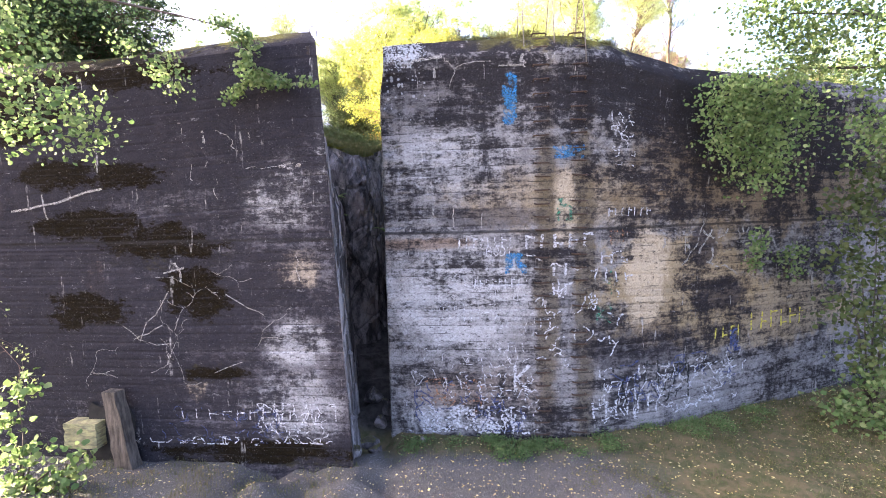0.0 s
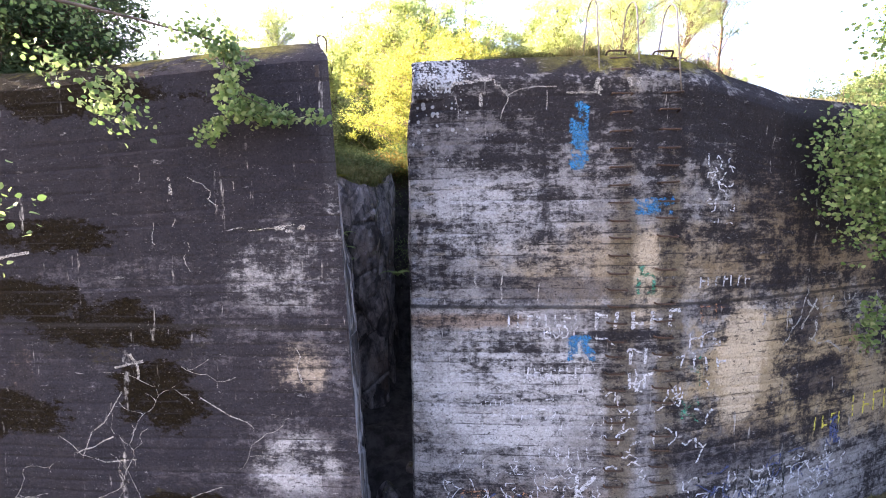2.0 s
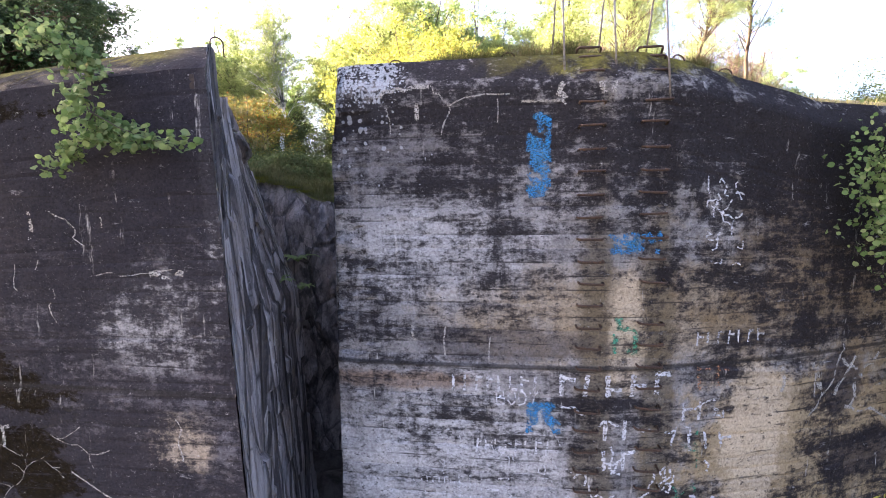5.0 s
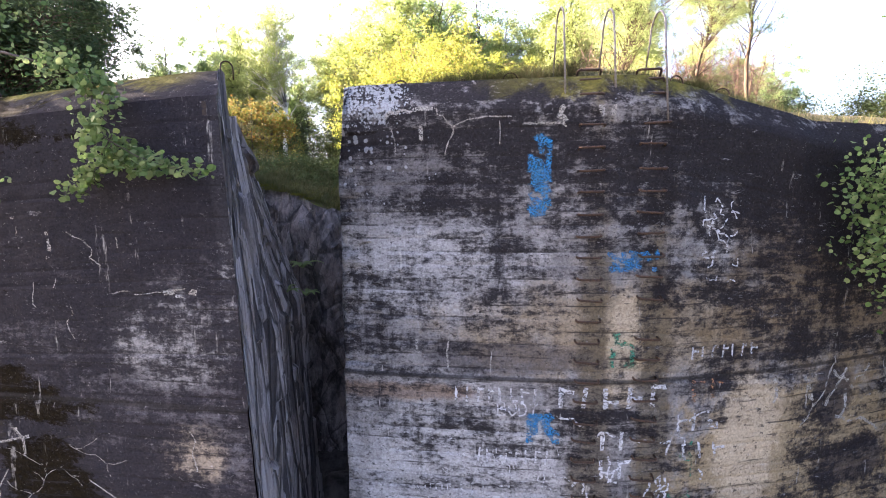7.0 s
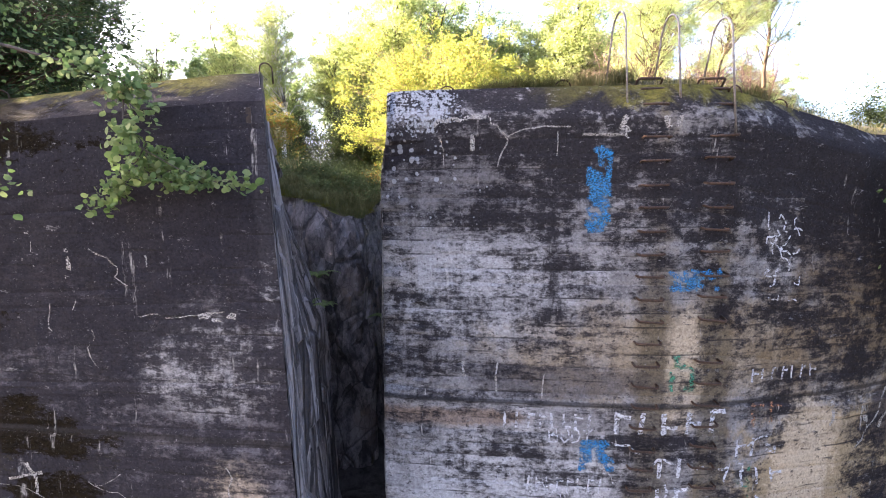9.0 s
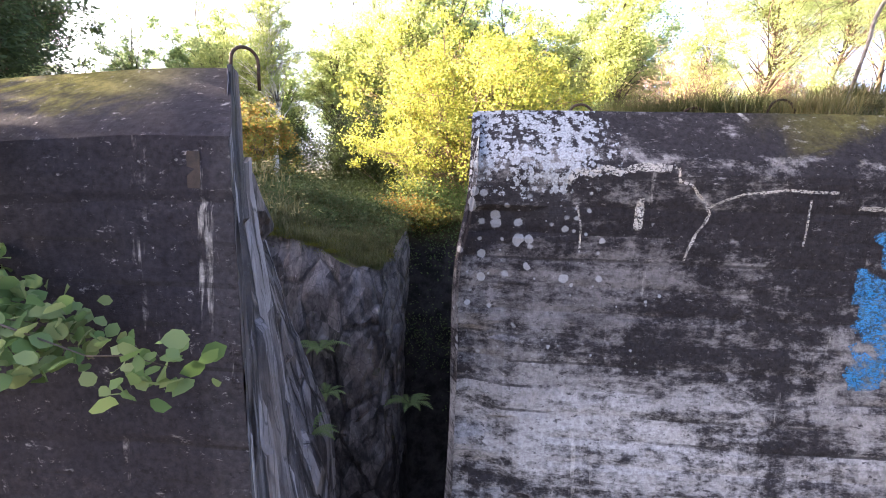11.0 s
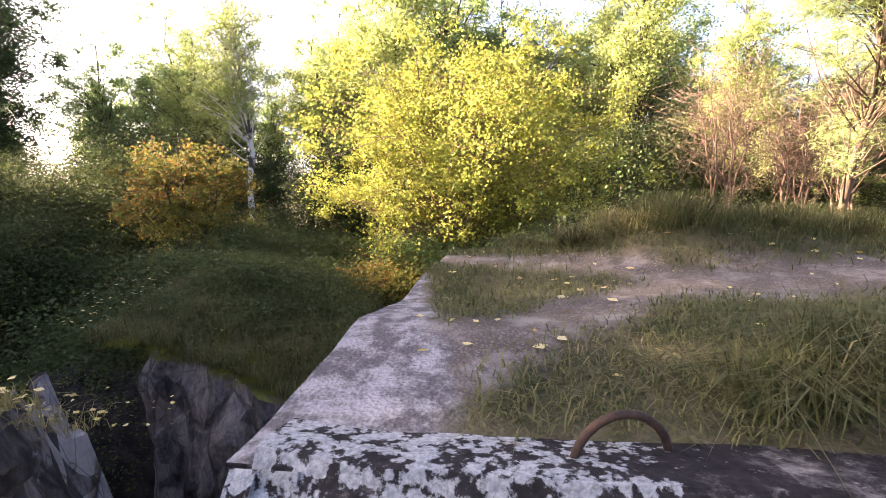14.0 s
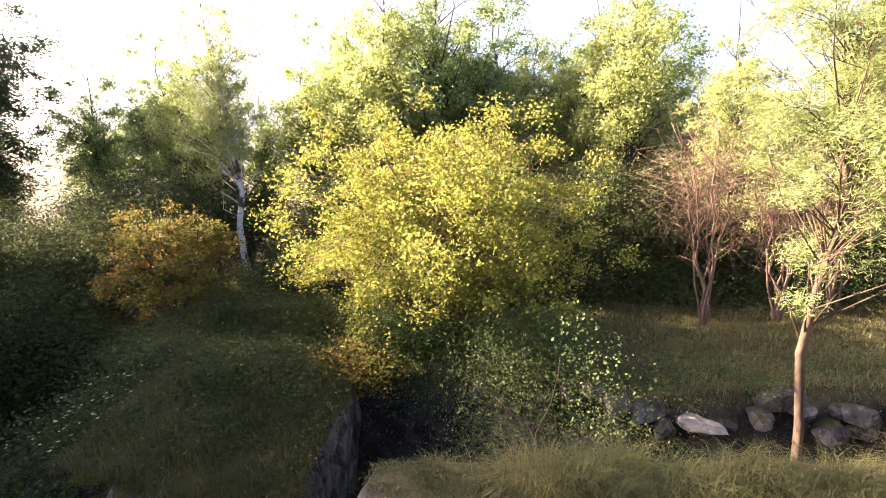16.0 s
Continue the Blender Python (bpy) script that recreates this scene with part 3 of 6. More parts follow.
def face_y(x):
    return float(np.interp(x, [p[0] for p in FACE], [p[1] for p in FACE]))


def ditch_edge(x):
    return 7.2 + 0.12 * max(x - 3, 0) + 0.9 * smooth(x, 3.2, 2.0)


def plateau(x, y):
    z = 8.5 + 0.25 * fbm(x * 0.25, y * 0.25) + 0.05 * max(y - 14, 0)
    z -= 2.6 * smooth(-x, 4.8, 8.0) * smooth(y, 12.0, 6.0) * smooth(y, 2.0, 4.0)
    z += 0.55 * math.exp(-((x + 4.6) / 2.2) ** 2 - ((y - 9.5) / 2.0) ** 2)
    edge_y = ditch_edge(x)
    z -= 1.6 * smooth(y, edge_y + 0.05, edge_y - 0.12) * smooth(x, 0.2, 0.8) * smooth(y, 3.0, 4.4)
    return z


def land(x, y):
    """Height of the ground sheet: low in front, plateau behind, trenches in the rock."""
    low = GROUND + 0.10 * fbm(x * 0.5, y * 0.5) + 0.05 * fbm(x * 2.1, y * 2.1)
    front = face_y(x) if x > 0 else -1.4
    up = smooth(y - front, 0.5, 1.6)
    z = low + (plateau(x, y) - low) * up
    if x < 0.3 and 4.0 < y < 9.5:
        shelf = 7.55 + 0.2 * (y - 4.4)
        z += (min(z, shelf) - z) * smooth(x, -6.5, -5.2) * smooth(y, 9.5, 8.6)
    floor = 0.5 + 0.22 * max(y, 0) + 0.3 * fbm(x, y)
    brink = -2.0 - 1.2 * smooth(y, 3.0, 2.4)
    cut = smooth(x, brink, brink + 0.5) * smooth(x, 0.45, 0.25) * smooth(y, 8.7, 7.8)
    cut = max(cut, smooth(y, 1.9, 2.5) * smooth(y, 5.1, 4.6) * smooth(x, -7.0, -5.6) * smooth(x, 0.45, 0.25))
    cut = max(cut, smooth(x, -1.2, -0.9) * smooth(x, 0.6, 0.3) * smooth(y, 1.0, 0.5))
    return z + (floor - z) * cut


def axis(near_lo, near_hi, step, far):
    out = list(np.arange(near_lo, near_hi + 1e-6, step))
    d, lo, hi = step, near_lo, near_hi
    while hi < far:
        d *= 1.35
        lo, hi = lo - d, hi + d
        out = [lo, *out, hi]
    return out


xs, ys = axis(-12, 14, 0.2, 400), axis(-12, 18, 0.2, 400)
verts = [(x, y, land(x, y)) for y in ys for x in xs]
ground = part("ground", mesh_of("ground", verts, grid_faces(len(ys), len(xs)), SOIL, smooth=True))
tagged(ground, "dark soil with leaf litter, rising behind the wall", "ground", kind="structure")


# ---- concrete walls ----
def board_relief(x, z, seed):
    """How far the face stands proud at x, z: boards, worn grooves, the lower lift of concrete, waves."""
    board, cut = math.floor(z / 0.19), math.floor(x / 2.1 + seed)
    tilt = (math.sin(board * 12.9898 + seed) * 43758.5453) % 1.0
    worn = (math.sin(board * 78.233 + cut * 37.719) * 43758.5453) % 1.0
    bump = 0.010 * fbm(x * 2.2, z * 2.2, seed) + 0.03 * fbm(x * 0.4, z * 0.4, seed + 5) + 0.008 * fbm(x * 7, z * 7, seed)
    if z < 9.1:
        bump += 0.010 * (tilt - 0.5)
        if z % 0.19 < 0.045 and worn > 0.45:
            bump -= 0.009
    if 0 < x < 0.9 and 5.5 < z < 8.9 and x < 0.42 + 0.3 * fbm(z * 0.9, 4.4):
        bump -= 0.045 + 0.03 * fbm(x * 5, z * 5, 2.2)
    return bump + (0.03 if z < 5.40 else 0.0)


def east_drop(x):
    """The rim of the curved wall sinks away from the ladders."""
    return min(0.2 * max(x - 4.3, 0.0), 0.55)


def wall_surface(stations, profile, seed, drop):
    verts = []
    for depth, z in profile:
        for x, y, nx, ny in stations:
            d = depth - board_relief(x, z, seed)
            verts.append((x - nx * d, y - ny * d, z - drop(x) * smooth(z, 2.0, 9.0)))
    return verts


def profile_up(z0, shoulder, crest, inward, top, swell=0.0):
    rows = [(-swell * smooth(z, shoulder - 0.7, shoulder), z) for z in np.arange(z0, shoulder, 0.0475)]
    rows += [(0.012 - swell, shoulder)]
    rows += [((inward + swell) * t - swell, shoulder + (crest - shoulder) * (t ** 0.93)) for t in np.linspace(0.12, 1.0, 10)]
    rows += [(inward + t, crest + 0.01 - 0.2 * t) for t in np.linspace(0.06, top, 8)]
    return rows


def stations_along(line, step):
    out = []
    for (x0, y0), (x1, y1) in zip(line, line[1:]):
        k = max(int(math.hypot(x1 - x0, y1 - y0) / step), 1)
        out += [(x0 + (x1 - x0) * i / k, y0 + (y1 - y0) * i / k) for i in range(k)]
    out.append(line[-1])
    res = []
    for i, (x, y) in enumerate(out):
        a, b = out[max(i - 3, 0)], out[min(i + 3, len(out) - 1)]
        d = Vector((b[0] - a[0], b[1] - a[1])).normalized()
        res.append((x, y, d.y, -d.x))
    return res


# the curved wall: front, sloping shoulder, top, crack side
st = stations_along(FACE, 0.13)
prof = profile_up(0.2, 9.22, 9.63, 0.21, 1.3, 0.07)
verts = wall_surface(st, prof, 1.7, east_drop)
n_st = len(st)
for j in range(len(prof)):                       # chipped corner by the crack
    z = prof[j][1]
    for i in range(3):
        k = j * n_st + i
        x, y, zz = verts[k]
        chip = 0.05 + 0.05 * fbm(z * 1.7, 3.0) + (0.10 if 6.0 < z < 8.0 else 0.0) * (0.5 + fbm(z * 2.3, 8.0))
        verts[k] = (x + (0.02 if i == 0 else 0), y + max(chip, 0) * (1 - i / 3), zz)
verts = [(x + 0.11 * smooth(z, 8.3, 9.2) * smooth(x, 0.6, -0.05), y, z) for x, y, z in verts]
faces = [tuple(f) for f in grid_faces(len(prof), n_st)]
curved_wall = part("wall_east", mesh_of("wall_face", verts, faces, CONCRETE, smooth=False))
tagged(curved_wall, "tall curved board-marked concrete wall, stained and painted over", "wall", kind="structure")

# crack side of the curved wall, in upright layers
rng = np.random.default_rng(4)
zs = np.arange(0.2, 9.75, 0.12)
yy = np.arange(0.02, 3.2, 0.06)
layers = {}
verts, idx = [], []
for z in zs:
    lean = 0.10 * (z - 9.68) / 8.6
    for i, y in enumerate(yy):
        band = math.floor((y + 0.02 * z) / 0.28)
        off = layers.setdefault(band, rng.uniform(-0.05, 0.04))
        x = -0.06 + 0.07 * y + 0.10 * smooth(z, 8.3, 9.2) + off * smooth(y, 0.4, 0.6) + 0.015 * fbm(y * 4, z * 1.0) + (0.14 if 0.14 < y < 0.28 else 0.0) + 0.07 * smooth(y, 0.14, 0.0)
        inset = 0.28 * smooth(z, 9.22, 9.68) - 0.07 * smooth(z, 8.52, 9.22)
        verts.append((x + lean * 0.3, max(y if i else inset, inset), min(z, (9.61 if y < 0.26 else 9.56) - 0.3 * smooth(y, 2.3, 3.1))))
side = part("crack_side", mesh_of("crack_side", verts, grid_faces(len(zs), len(yy), True), [CONCRETE]), curved_wall)

# the leaning wall
edge = lambda z: -0.55 - (z - 0.58) * 0.045
left_line = [(-17.0, -1.2), (-11.0, -1.3), (-5.0, -1.4), (-0.55, -1.4)]
st = stations_along(left_line, 0.13)
prof = profile_up(0.1, 9.22, 9.66, 0.62, 0.7)
west_drop = lambda x: min(0.06 * max(-1.0 - x, 0), 0.28)
verts = wall_surface(st, prof, 6.1, west_drop)
verts = [(x + (edge(z) + 0.55 - 0.53 * max(y + 1.37, 0)) * smooth(x, -6.0, -0.55), y, z) for x, y, z in verts]
leaning_wall = part("wall_west", mesh_of("leaning_face", verts, grid_faces(len(prof), len(st)), CONCRETE_DARK))
tagged(leaning_wall, "leaning dark concrete wall, mossy and soot stained", "wall", kind="structure")
# its crack side, concrete first and then slabs of rock running back
zs = np.arange(0.1, 9.75, 0.08)
run = np.arange(0.0, 3.95, 0.05)
verts, layers = [], {}
for z in zs:
    slope = float(np.interp(z, [6.0, 7.2, 9.0], [0.27, 0.38, 0.52]))
    for s in run:
        y = -1.4 + s
        deep = smooth(s, 0.45, 0.6)
        at = s / 0.33 + 0.3 * fbm(s * 0.7, z * 0.10, 7.0) + 0.06 * z
        band = math.floor(at)
        tier = math.floor((z + 1.3 * math.sin(band * 2.4)) / (1.5 + 0.8 * math.sin(band * 5.1)))
        off = layers.setdefault((band, tier), rng.uniform(-0.09, 0.07)) * deep
        x = edge(z) - slope * s + off + (0.10 * (at % 1.0) - 0.05) * deep + 0.05 * fbm(s * 1.3, z * 0.35, 4) * deep + 0.012 * fbm(s * 9, z * 5.0, 1.0)
        if 0.16 < s < 0.34:
            x -= (0.20 * smooth(z, 7.4, 7.9) + 0.03) * smooth(z, 9.25, 8.95)
        ztop = 9.68 - 0.46 * smooth(s, 0.62, 0.0) - 0.45 * smooth(s, 0.8, 1.15) - 0.3 * smooth(s, 1.4, 3.4)
        broken = layers.setdefault(("top", band), rng.uniform(-0.26, 0.0)) * smooth(s, 0.8, 1.0)
        verts.append((x, y, min(z, ztop + broken + 0.2 * fbm(s * 2.5, 1.0) * smooth(s, 0.8, 1.0))))
leaning_side = part("crack_side", mesh_of("leaning_side", verts, grid_faces(len(zs), len(run)), [SLATE]), leaning_wall)
# slots as near-black blocks; the colour stands for the shade inside them
for x in (-1.1, -2.54):
    bm = bmesh.new()
    bmesh.ops.create_cube(bm, size=1.0)
    bmesh.ops.bevel(bm, geom=bm.edges[:], offset=0.05, segments=1)
    me = bpy.data.meshes.new("slot")
    bm.to_mesh(me)
    bm.free()
    me.materials.append(simple("slot_shade", (0.02, 0.016, 0.014), (0.035, 0.025, 0.02), 20))
    slot = part("slot", me, leaning_wall, "slot in the concrete, its inner shade a dark block")
    slot.matrix_basis = pose(x, -1.345, 9.08 - west_drop(x)) @ Matrix.Diagonal((0.06, 0.12, 0.16, 1))


# ---- rock masses ----
def rock_mass(name, plan, z0, top, label, seed, rough=0.16, rugged=0.15):
    """A rock with steep cleft sides and a turfed top; plan is a ring of (x, y)."""
    cx, cy = np.mean(plan, axis=0)
    ring = []
    for (x0, y0), (x1, y1) in zip(plan, plan[1:] + plan[:1]):
        k = max(int(math.hypot(x1 - x0, y1 - y0) / 0.09), 1)
        ring += [(x0 + (x1 - x0) * i / k, y0 + (y1 - y0) * i / k) for i in range(k)]
    k = len(ring)
    verts, mats, run = [], [], 0.0
    levels = 64
    for j in range(levels):
        t = j / (levels - 1)
        for i, (x, y) in enumerate(ring):
            zt = top(x, y)
            z = z0 + (zt - z0) * t
            away = Vector((x - cx, y - cy)).normalized()
            cleft = math.floor(fbm(x * 1.2 + 0.12 * z, y * 1.2, seed, 2) * 5 + 0.5 * math.sin(z * 1.3 + seed + x)) * 0.085
            d = cleft + rough * fbm(x * 1.5, y * 1.5, z * 0.6 + seed) + 0.05 * fbm(x * 5, y * 5, z * 2.0) + 0.12 * (1 - t) - 0.12 * smooth(t, 0.93, 1.0)
            verts.append((x + away.x * d, y + away.y * d, z + 0.05 * fbm(x * 2, y * 2)))
    faces = []
    for j in range(levels - 1):
        for i in range(k):
            a, b = j * k + i, j * k + (i + 1) % k
            faces.append((a, b, b + k, a + k))
            mats.append(0)
    rings = 12
    base = (levels - 1) * k
    for r in range(1, rings + 1):
        t = 1 - r / rings
        for i in range(k):
            bx, by, bz = verts[base + i]
            x, y = cx + (bx - cx) * t, cy + (by - cy) * t
            verts.append((x, y, top(x, y) * (1 - t ** 6) + bz * t ** 6))
    for r in range(rings):
        for i in range(k):
            a, b = base + r * k + i, base + r * k + (i + 1) % k
            faces.append((a, b, b + k, a + k))
            spotted = fbm(verts[a][0] * 1.4, verts[a][1] * 1.4, seed + 3)
            mats.append(0 if spotted < (-0.05 if rugged > 0.2 else -0.3) else (2 if spotted > 0.22 else 1))
    ob = part(name, mesh_of(name, verts, faces, [ROCK, TURF, MOSS], mats, smooth=False))
    return tagged(ob, label, "rock", kind="structure")


top_m = lambda x, y: 7.62 + 0.34 * min(max(-x - 1.7, 0), 2.1) * smooth(y, 9.0, 7.0) + 0.2 * (y - 4.4) + 0.12 * fbm(x * 1.3, y * 1.3, 3.0)
rock_mid = rock_mass("rock_spur", [(-1.6, 4.55), (-1.55, 6.0), (-1.7, 8.0), (-3.0, 9.0), (-4.7, 8.3), (-4.7, 6.4), (-4.3, 5.4), (-3.9, 4.6), (-3.0, 4.45), (-2.3, 4.4)], 0.3, top_m,
                     "dark cleft rock spur with a grassy top", 3.0)
top_l = lambda x, y: 9.25 - 0.30 * max(y - 0.6, 0) + 0.04 * (x + 2) + 0.3 * fbm(x * 1.2, y * 1.2, 11.0) + 0.08 * fbm(x * 4, y * 4, 11.0)
rock_left = rock_mass("rock_shelf", [(-1.62, -0.3), (-1.98, 0.5), (-2.4, 1.4), (-2.7, 2.1), (-4.0, 2.6), (-7.0, 2.4), (-9.0, 1.0), (-9.0, -0.5), (-4.0, -0.5)], 0.3, top_l,
                      "slabby rock shelf behind the leaning wall, mossy on top", 11.0, 0.2, 0.3)


# ---- top of the curved wall ----
def wall_top(x, y):
    d = y - face_y(x)
    z = 9.59 + 0.03 * fbm(x * 1.3, y * 1.3) * smooth(d, 0.3, 0.7) + 0.11 * smooth(d, 0.26, 1.2)
    z += 0.28 * math.exp(-((x - 1.9) / 0.9) ** 2 - ((d - 2.6) / 0.5) ** 2)
    z += 0.22 * smooth(x, 1.8, 3.5) * smooth(d, 0.4, 1.2) * (1 - 0.7 * math.exp(-((d - 2.2) / 0.7) ** 2))
    z -= 0.05 * math.exp(-((d - 1.6 - 0.35 * min(x, 2.5)) / 0.55) ** 2)
    z -= 2.4 * smooth(d, 3.25, 4.1)
    return z - east_drop(x)


def path_at(x, y):
    """How much of a trodden path there is."""
    d = y - face_y(x)
    track = math.exp(-((d - min(x + 0.4, 1.87)) / (0.25 + 0.08 * smooth(x, 1.2, 1.8))) ** 2)
    fork = math.exp(-((d - 2.77 + 0.45 * x) / 0.18) ** 2) * smooth(x, 1.7, 1.4)
    slab = smooth(x + 0.22 * d, 0.70, 0.56)
    return max(track, fork, slab) * smooth(x, -0.1, 0.0)


us = np.arange(0.02, 17.0, 0.12)
ds = np.arange(0.26, 5.0, 0.09)
verts = []
for d in ds:
    for u in us:
        x = u - 0.05 + (0.02 + 0.065 * d) * smooth(u, 1.5, 0.0)
        y = face_y(u) + d
        verts.append((x, y, wall_top(x, y)))
faces = grid_faces(len(ds), len(us))
top_soil = part("wall_top", mesh_of("wall_top", verts, faces, PATH_SOIL, smooth=True))
tagged(top_soil, "grassy earth with a trodden path on the wall", "ground", kind="structure")


# ---- trees ----
def tree(name, label, base, height, crown, material, bark, seed, leaf=0.1, count=9000, clumps=60, girth=0.1, lean=(0, 0), stems=1, puff=0.45, slim=0.6, droop=0.3, clear=0.3, twigs=3, ragged=0.25):
    """A tree or bush. crown = (middle height, half width, half height); leaves sit in uneven clumps at the limbs' ends."""
    rng = np.random.default_rng(seed)
    tubes, boughs = Tubes(), Tubes()
    mid, wide, tall = crown
    trunks = []
    for s in range(stems):
        a = 2 * math.pi * (s + 0.5 * rng.random()) / stems
        fan = 0.0 if stems == 1 else 0.75
        pts, rad = [], []
        for i in range(10):
            t = i / 9
            out = fan * wide * t ** 1.2 * (0.5 + 0.5 * rng.random() if i == 9 else 0.75)
            pts.append(Vector((lean[0] * t + out * math.cos(a) + rng.normal(0, 0.012) * height * (t > 0), lean[1] * t + out * math.sin(a) + rng.normal(0, 0.012) * height * (t > 0), height * t * (1 - 0.12 * fan) - 0.3 * (i == 0))))
            rad.append(girth * (1 - 0.9 * t) + 0.004)
        tubes.add(pts, rad, 8)
        trunks.append(pts)
    places = []
    for c in range(clumps):
        u = Vector(rng.normal(0, 1, 3)).normalized()
        r = rng.random() ** 0.42 * (1 + rng.normal(0, ragged * 0.5))
        goal = Vector((lean[0] * 0.7 + wide * u.x * r, lean[1] * 0.7 + wide * u.y * r, mid + tall * u.z * r * (1.0 if u.z > 0 else 0.85)))
        trunk = trunks[int(rng.integers(0, stems))]
        want = goal.z - 0.45 * math.hypot(goal.x, goal.y)
        root = min(trunk, key=lambda p: abs(p.z - max(want, clear * height)))
        at = trunk.index(root)
        root = root.lerp(trunk[max(at - 1, 0)], rng.uniform(0.0, 0.9))
        bend = (root + goal) * 0.5 + Vector(rng.normal(0, 0.1, 3)) * (goal - root).length + Vector((0, 0, 0.08 * (goal - root).length))
        thick = max(girth * 0.30 * (1 - 0.6 * root.z / height), 0.008)
        boughs.add([root, bend, goal], [thick, thick * 0.6, 0.004], 4)
        size = puff * rng.uniform(0.6, 1.25)
        for _ in range(twigs):
            tip = goal + Vector(rng.normal(0, size * 0.8, 3))
            boughs.add([bend.lerp(goal, rng.uniform(0.2, 1.0)), tip], [thick * 0.4, 0.003], 3)
        if count:
            k = int(count / clumps * rng.uniform(0.5, 1.5))
            ball = rng.normal(0, 1, (k, 3))
            ball *= 1.9 * rng.random((k, 1)) ** 0.8 / (np.linalg.norm(ball, axis=1, keepdims=True) + 1e-6)
            puffs = ball * np.array([size, size, size * 0.7]) + np.array(goal)
            puffs[:, 2] -= droop * 0.3 * np.abs(rng.normal(0, size, k))
            places.append(puffs)
    root = new(name)
    part("trunk", tubes.mesh("trunk", bark), root)
    part("branchwork", boughs.mesh("branchwork", bark), root)
    if count:
        part("crown", leaf_mesh("crown", np.concatenate(places), leaf, material, rng, droop, slim), root)
    root.matrix_basis = pose(*base)
    return tagged(root, label, "bush" if stems > 2 else "tree")


def on_land(x, y, sink=0.1):
    return (x, y, land(x, y) - sink)


willow = tree("willow_bush", "broad yellow-leaved autumn bush with many thin stems", on_land(-0.35, 9.9), 4.9, (2.6, 3.3, 2.4), LEAF_YELLOW, TWIG, 21, 0.068, 92000, 520, 0.045, stems=12, puff=0.25, clear=0.12, ragged=0.3)
rowan = tree("rowan_bush", "small bush with orange and green autumn leaves", on_land(-7.0, 10.0), 3.7, (2.25, 1.6, 1.35), LEAF_ORANGE, BARK, 22, 0.075, 20000, 150, 0.03, stems=5, puff=0.2)
birch = tree("birch", "slender white-barked birch with pale yellowing leaves", on_land(-7.95, 15.2), 10.2, (6.9, 1.5, 3.3), LEAF_PALE, BIRCH_BARK, 23, 0.07, 26000, 190, 0.13, (-1.3, 0.3), puff=0.27, droop=0.8, ragged=0.45)
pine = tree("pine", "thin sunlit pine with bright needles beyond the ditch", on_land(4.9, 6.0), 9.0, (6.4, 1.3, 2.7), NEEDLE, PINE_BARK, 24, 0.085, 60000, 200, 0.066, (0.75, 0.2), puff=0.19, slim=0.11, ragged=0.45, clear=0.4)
broad = tree("broad_tree", "tall green broadleaved tree in the wood", on_land(0.6, 20.0), 10.0, (6.0, 2.3, 4.2), LEAF_FAR, BARK, 25, 0.105, 32000, 200, 0.16, puff=0.36, ragged=0.45)
pale = tree("aspen", "tall pale green-leaved tree in the wood", on_land(-5.0, 18.6), 9.6, (5.8, 1.5, 3.9), LEAF_PALE, BARK, 26, 0.09, 24000, 170, 0.10, puff=0.3, ragged=0.45, clear=0.25)
thicket = tree("thicket_bush", "dense dark green bush at the wood's edge", on_land(-10.5, 12.5), 3.4, (1.9, 2.0, 1.8), LEAF_DARK, BARK, 27, 0.075, 34000, 130, 0.05, stems=5, puff=0.5)
bare = tree("bare_shrub", "leafless reddish shrub with many thin branches", on_land(5.6, 10.9), 5.2, (3.3, 1.3, 1.9), None, TWIG, 28, 0.1, 0, 150, 0.026, stems=7, puff=0.45, twigs=5, clear=0.1)
# added out of view on the left to keep sun off the wall top
spruce = tree("shade_pine", "tall dark pine at the clearing's edge, also set out of view to block sun", on_land(-12.6, 3.2), 12.5, (7.0, 2.8, 6.0), NEEDLE_DARK, PINE_BARK, 29, 0.18, 30000, 170, 0.17, puff=0.5, slim=0.3)
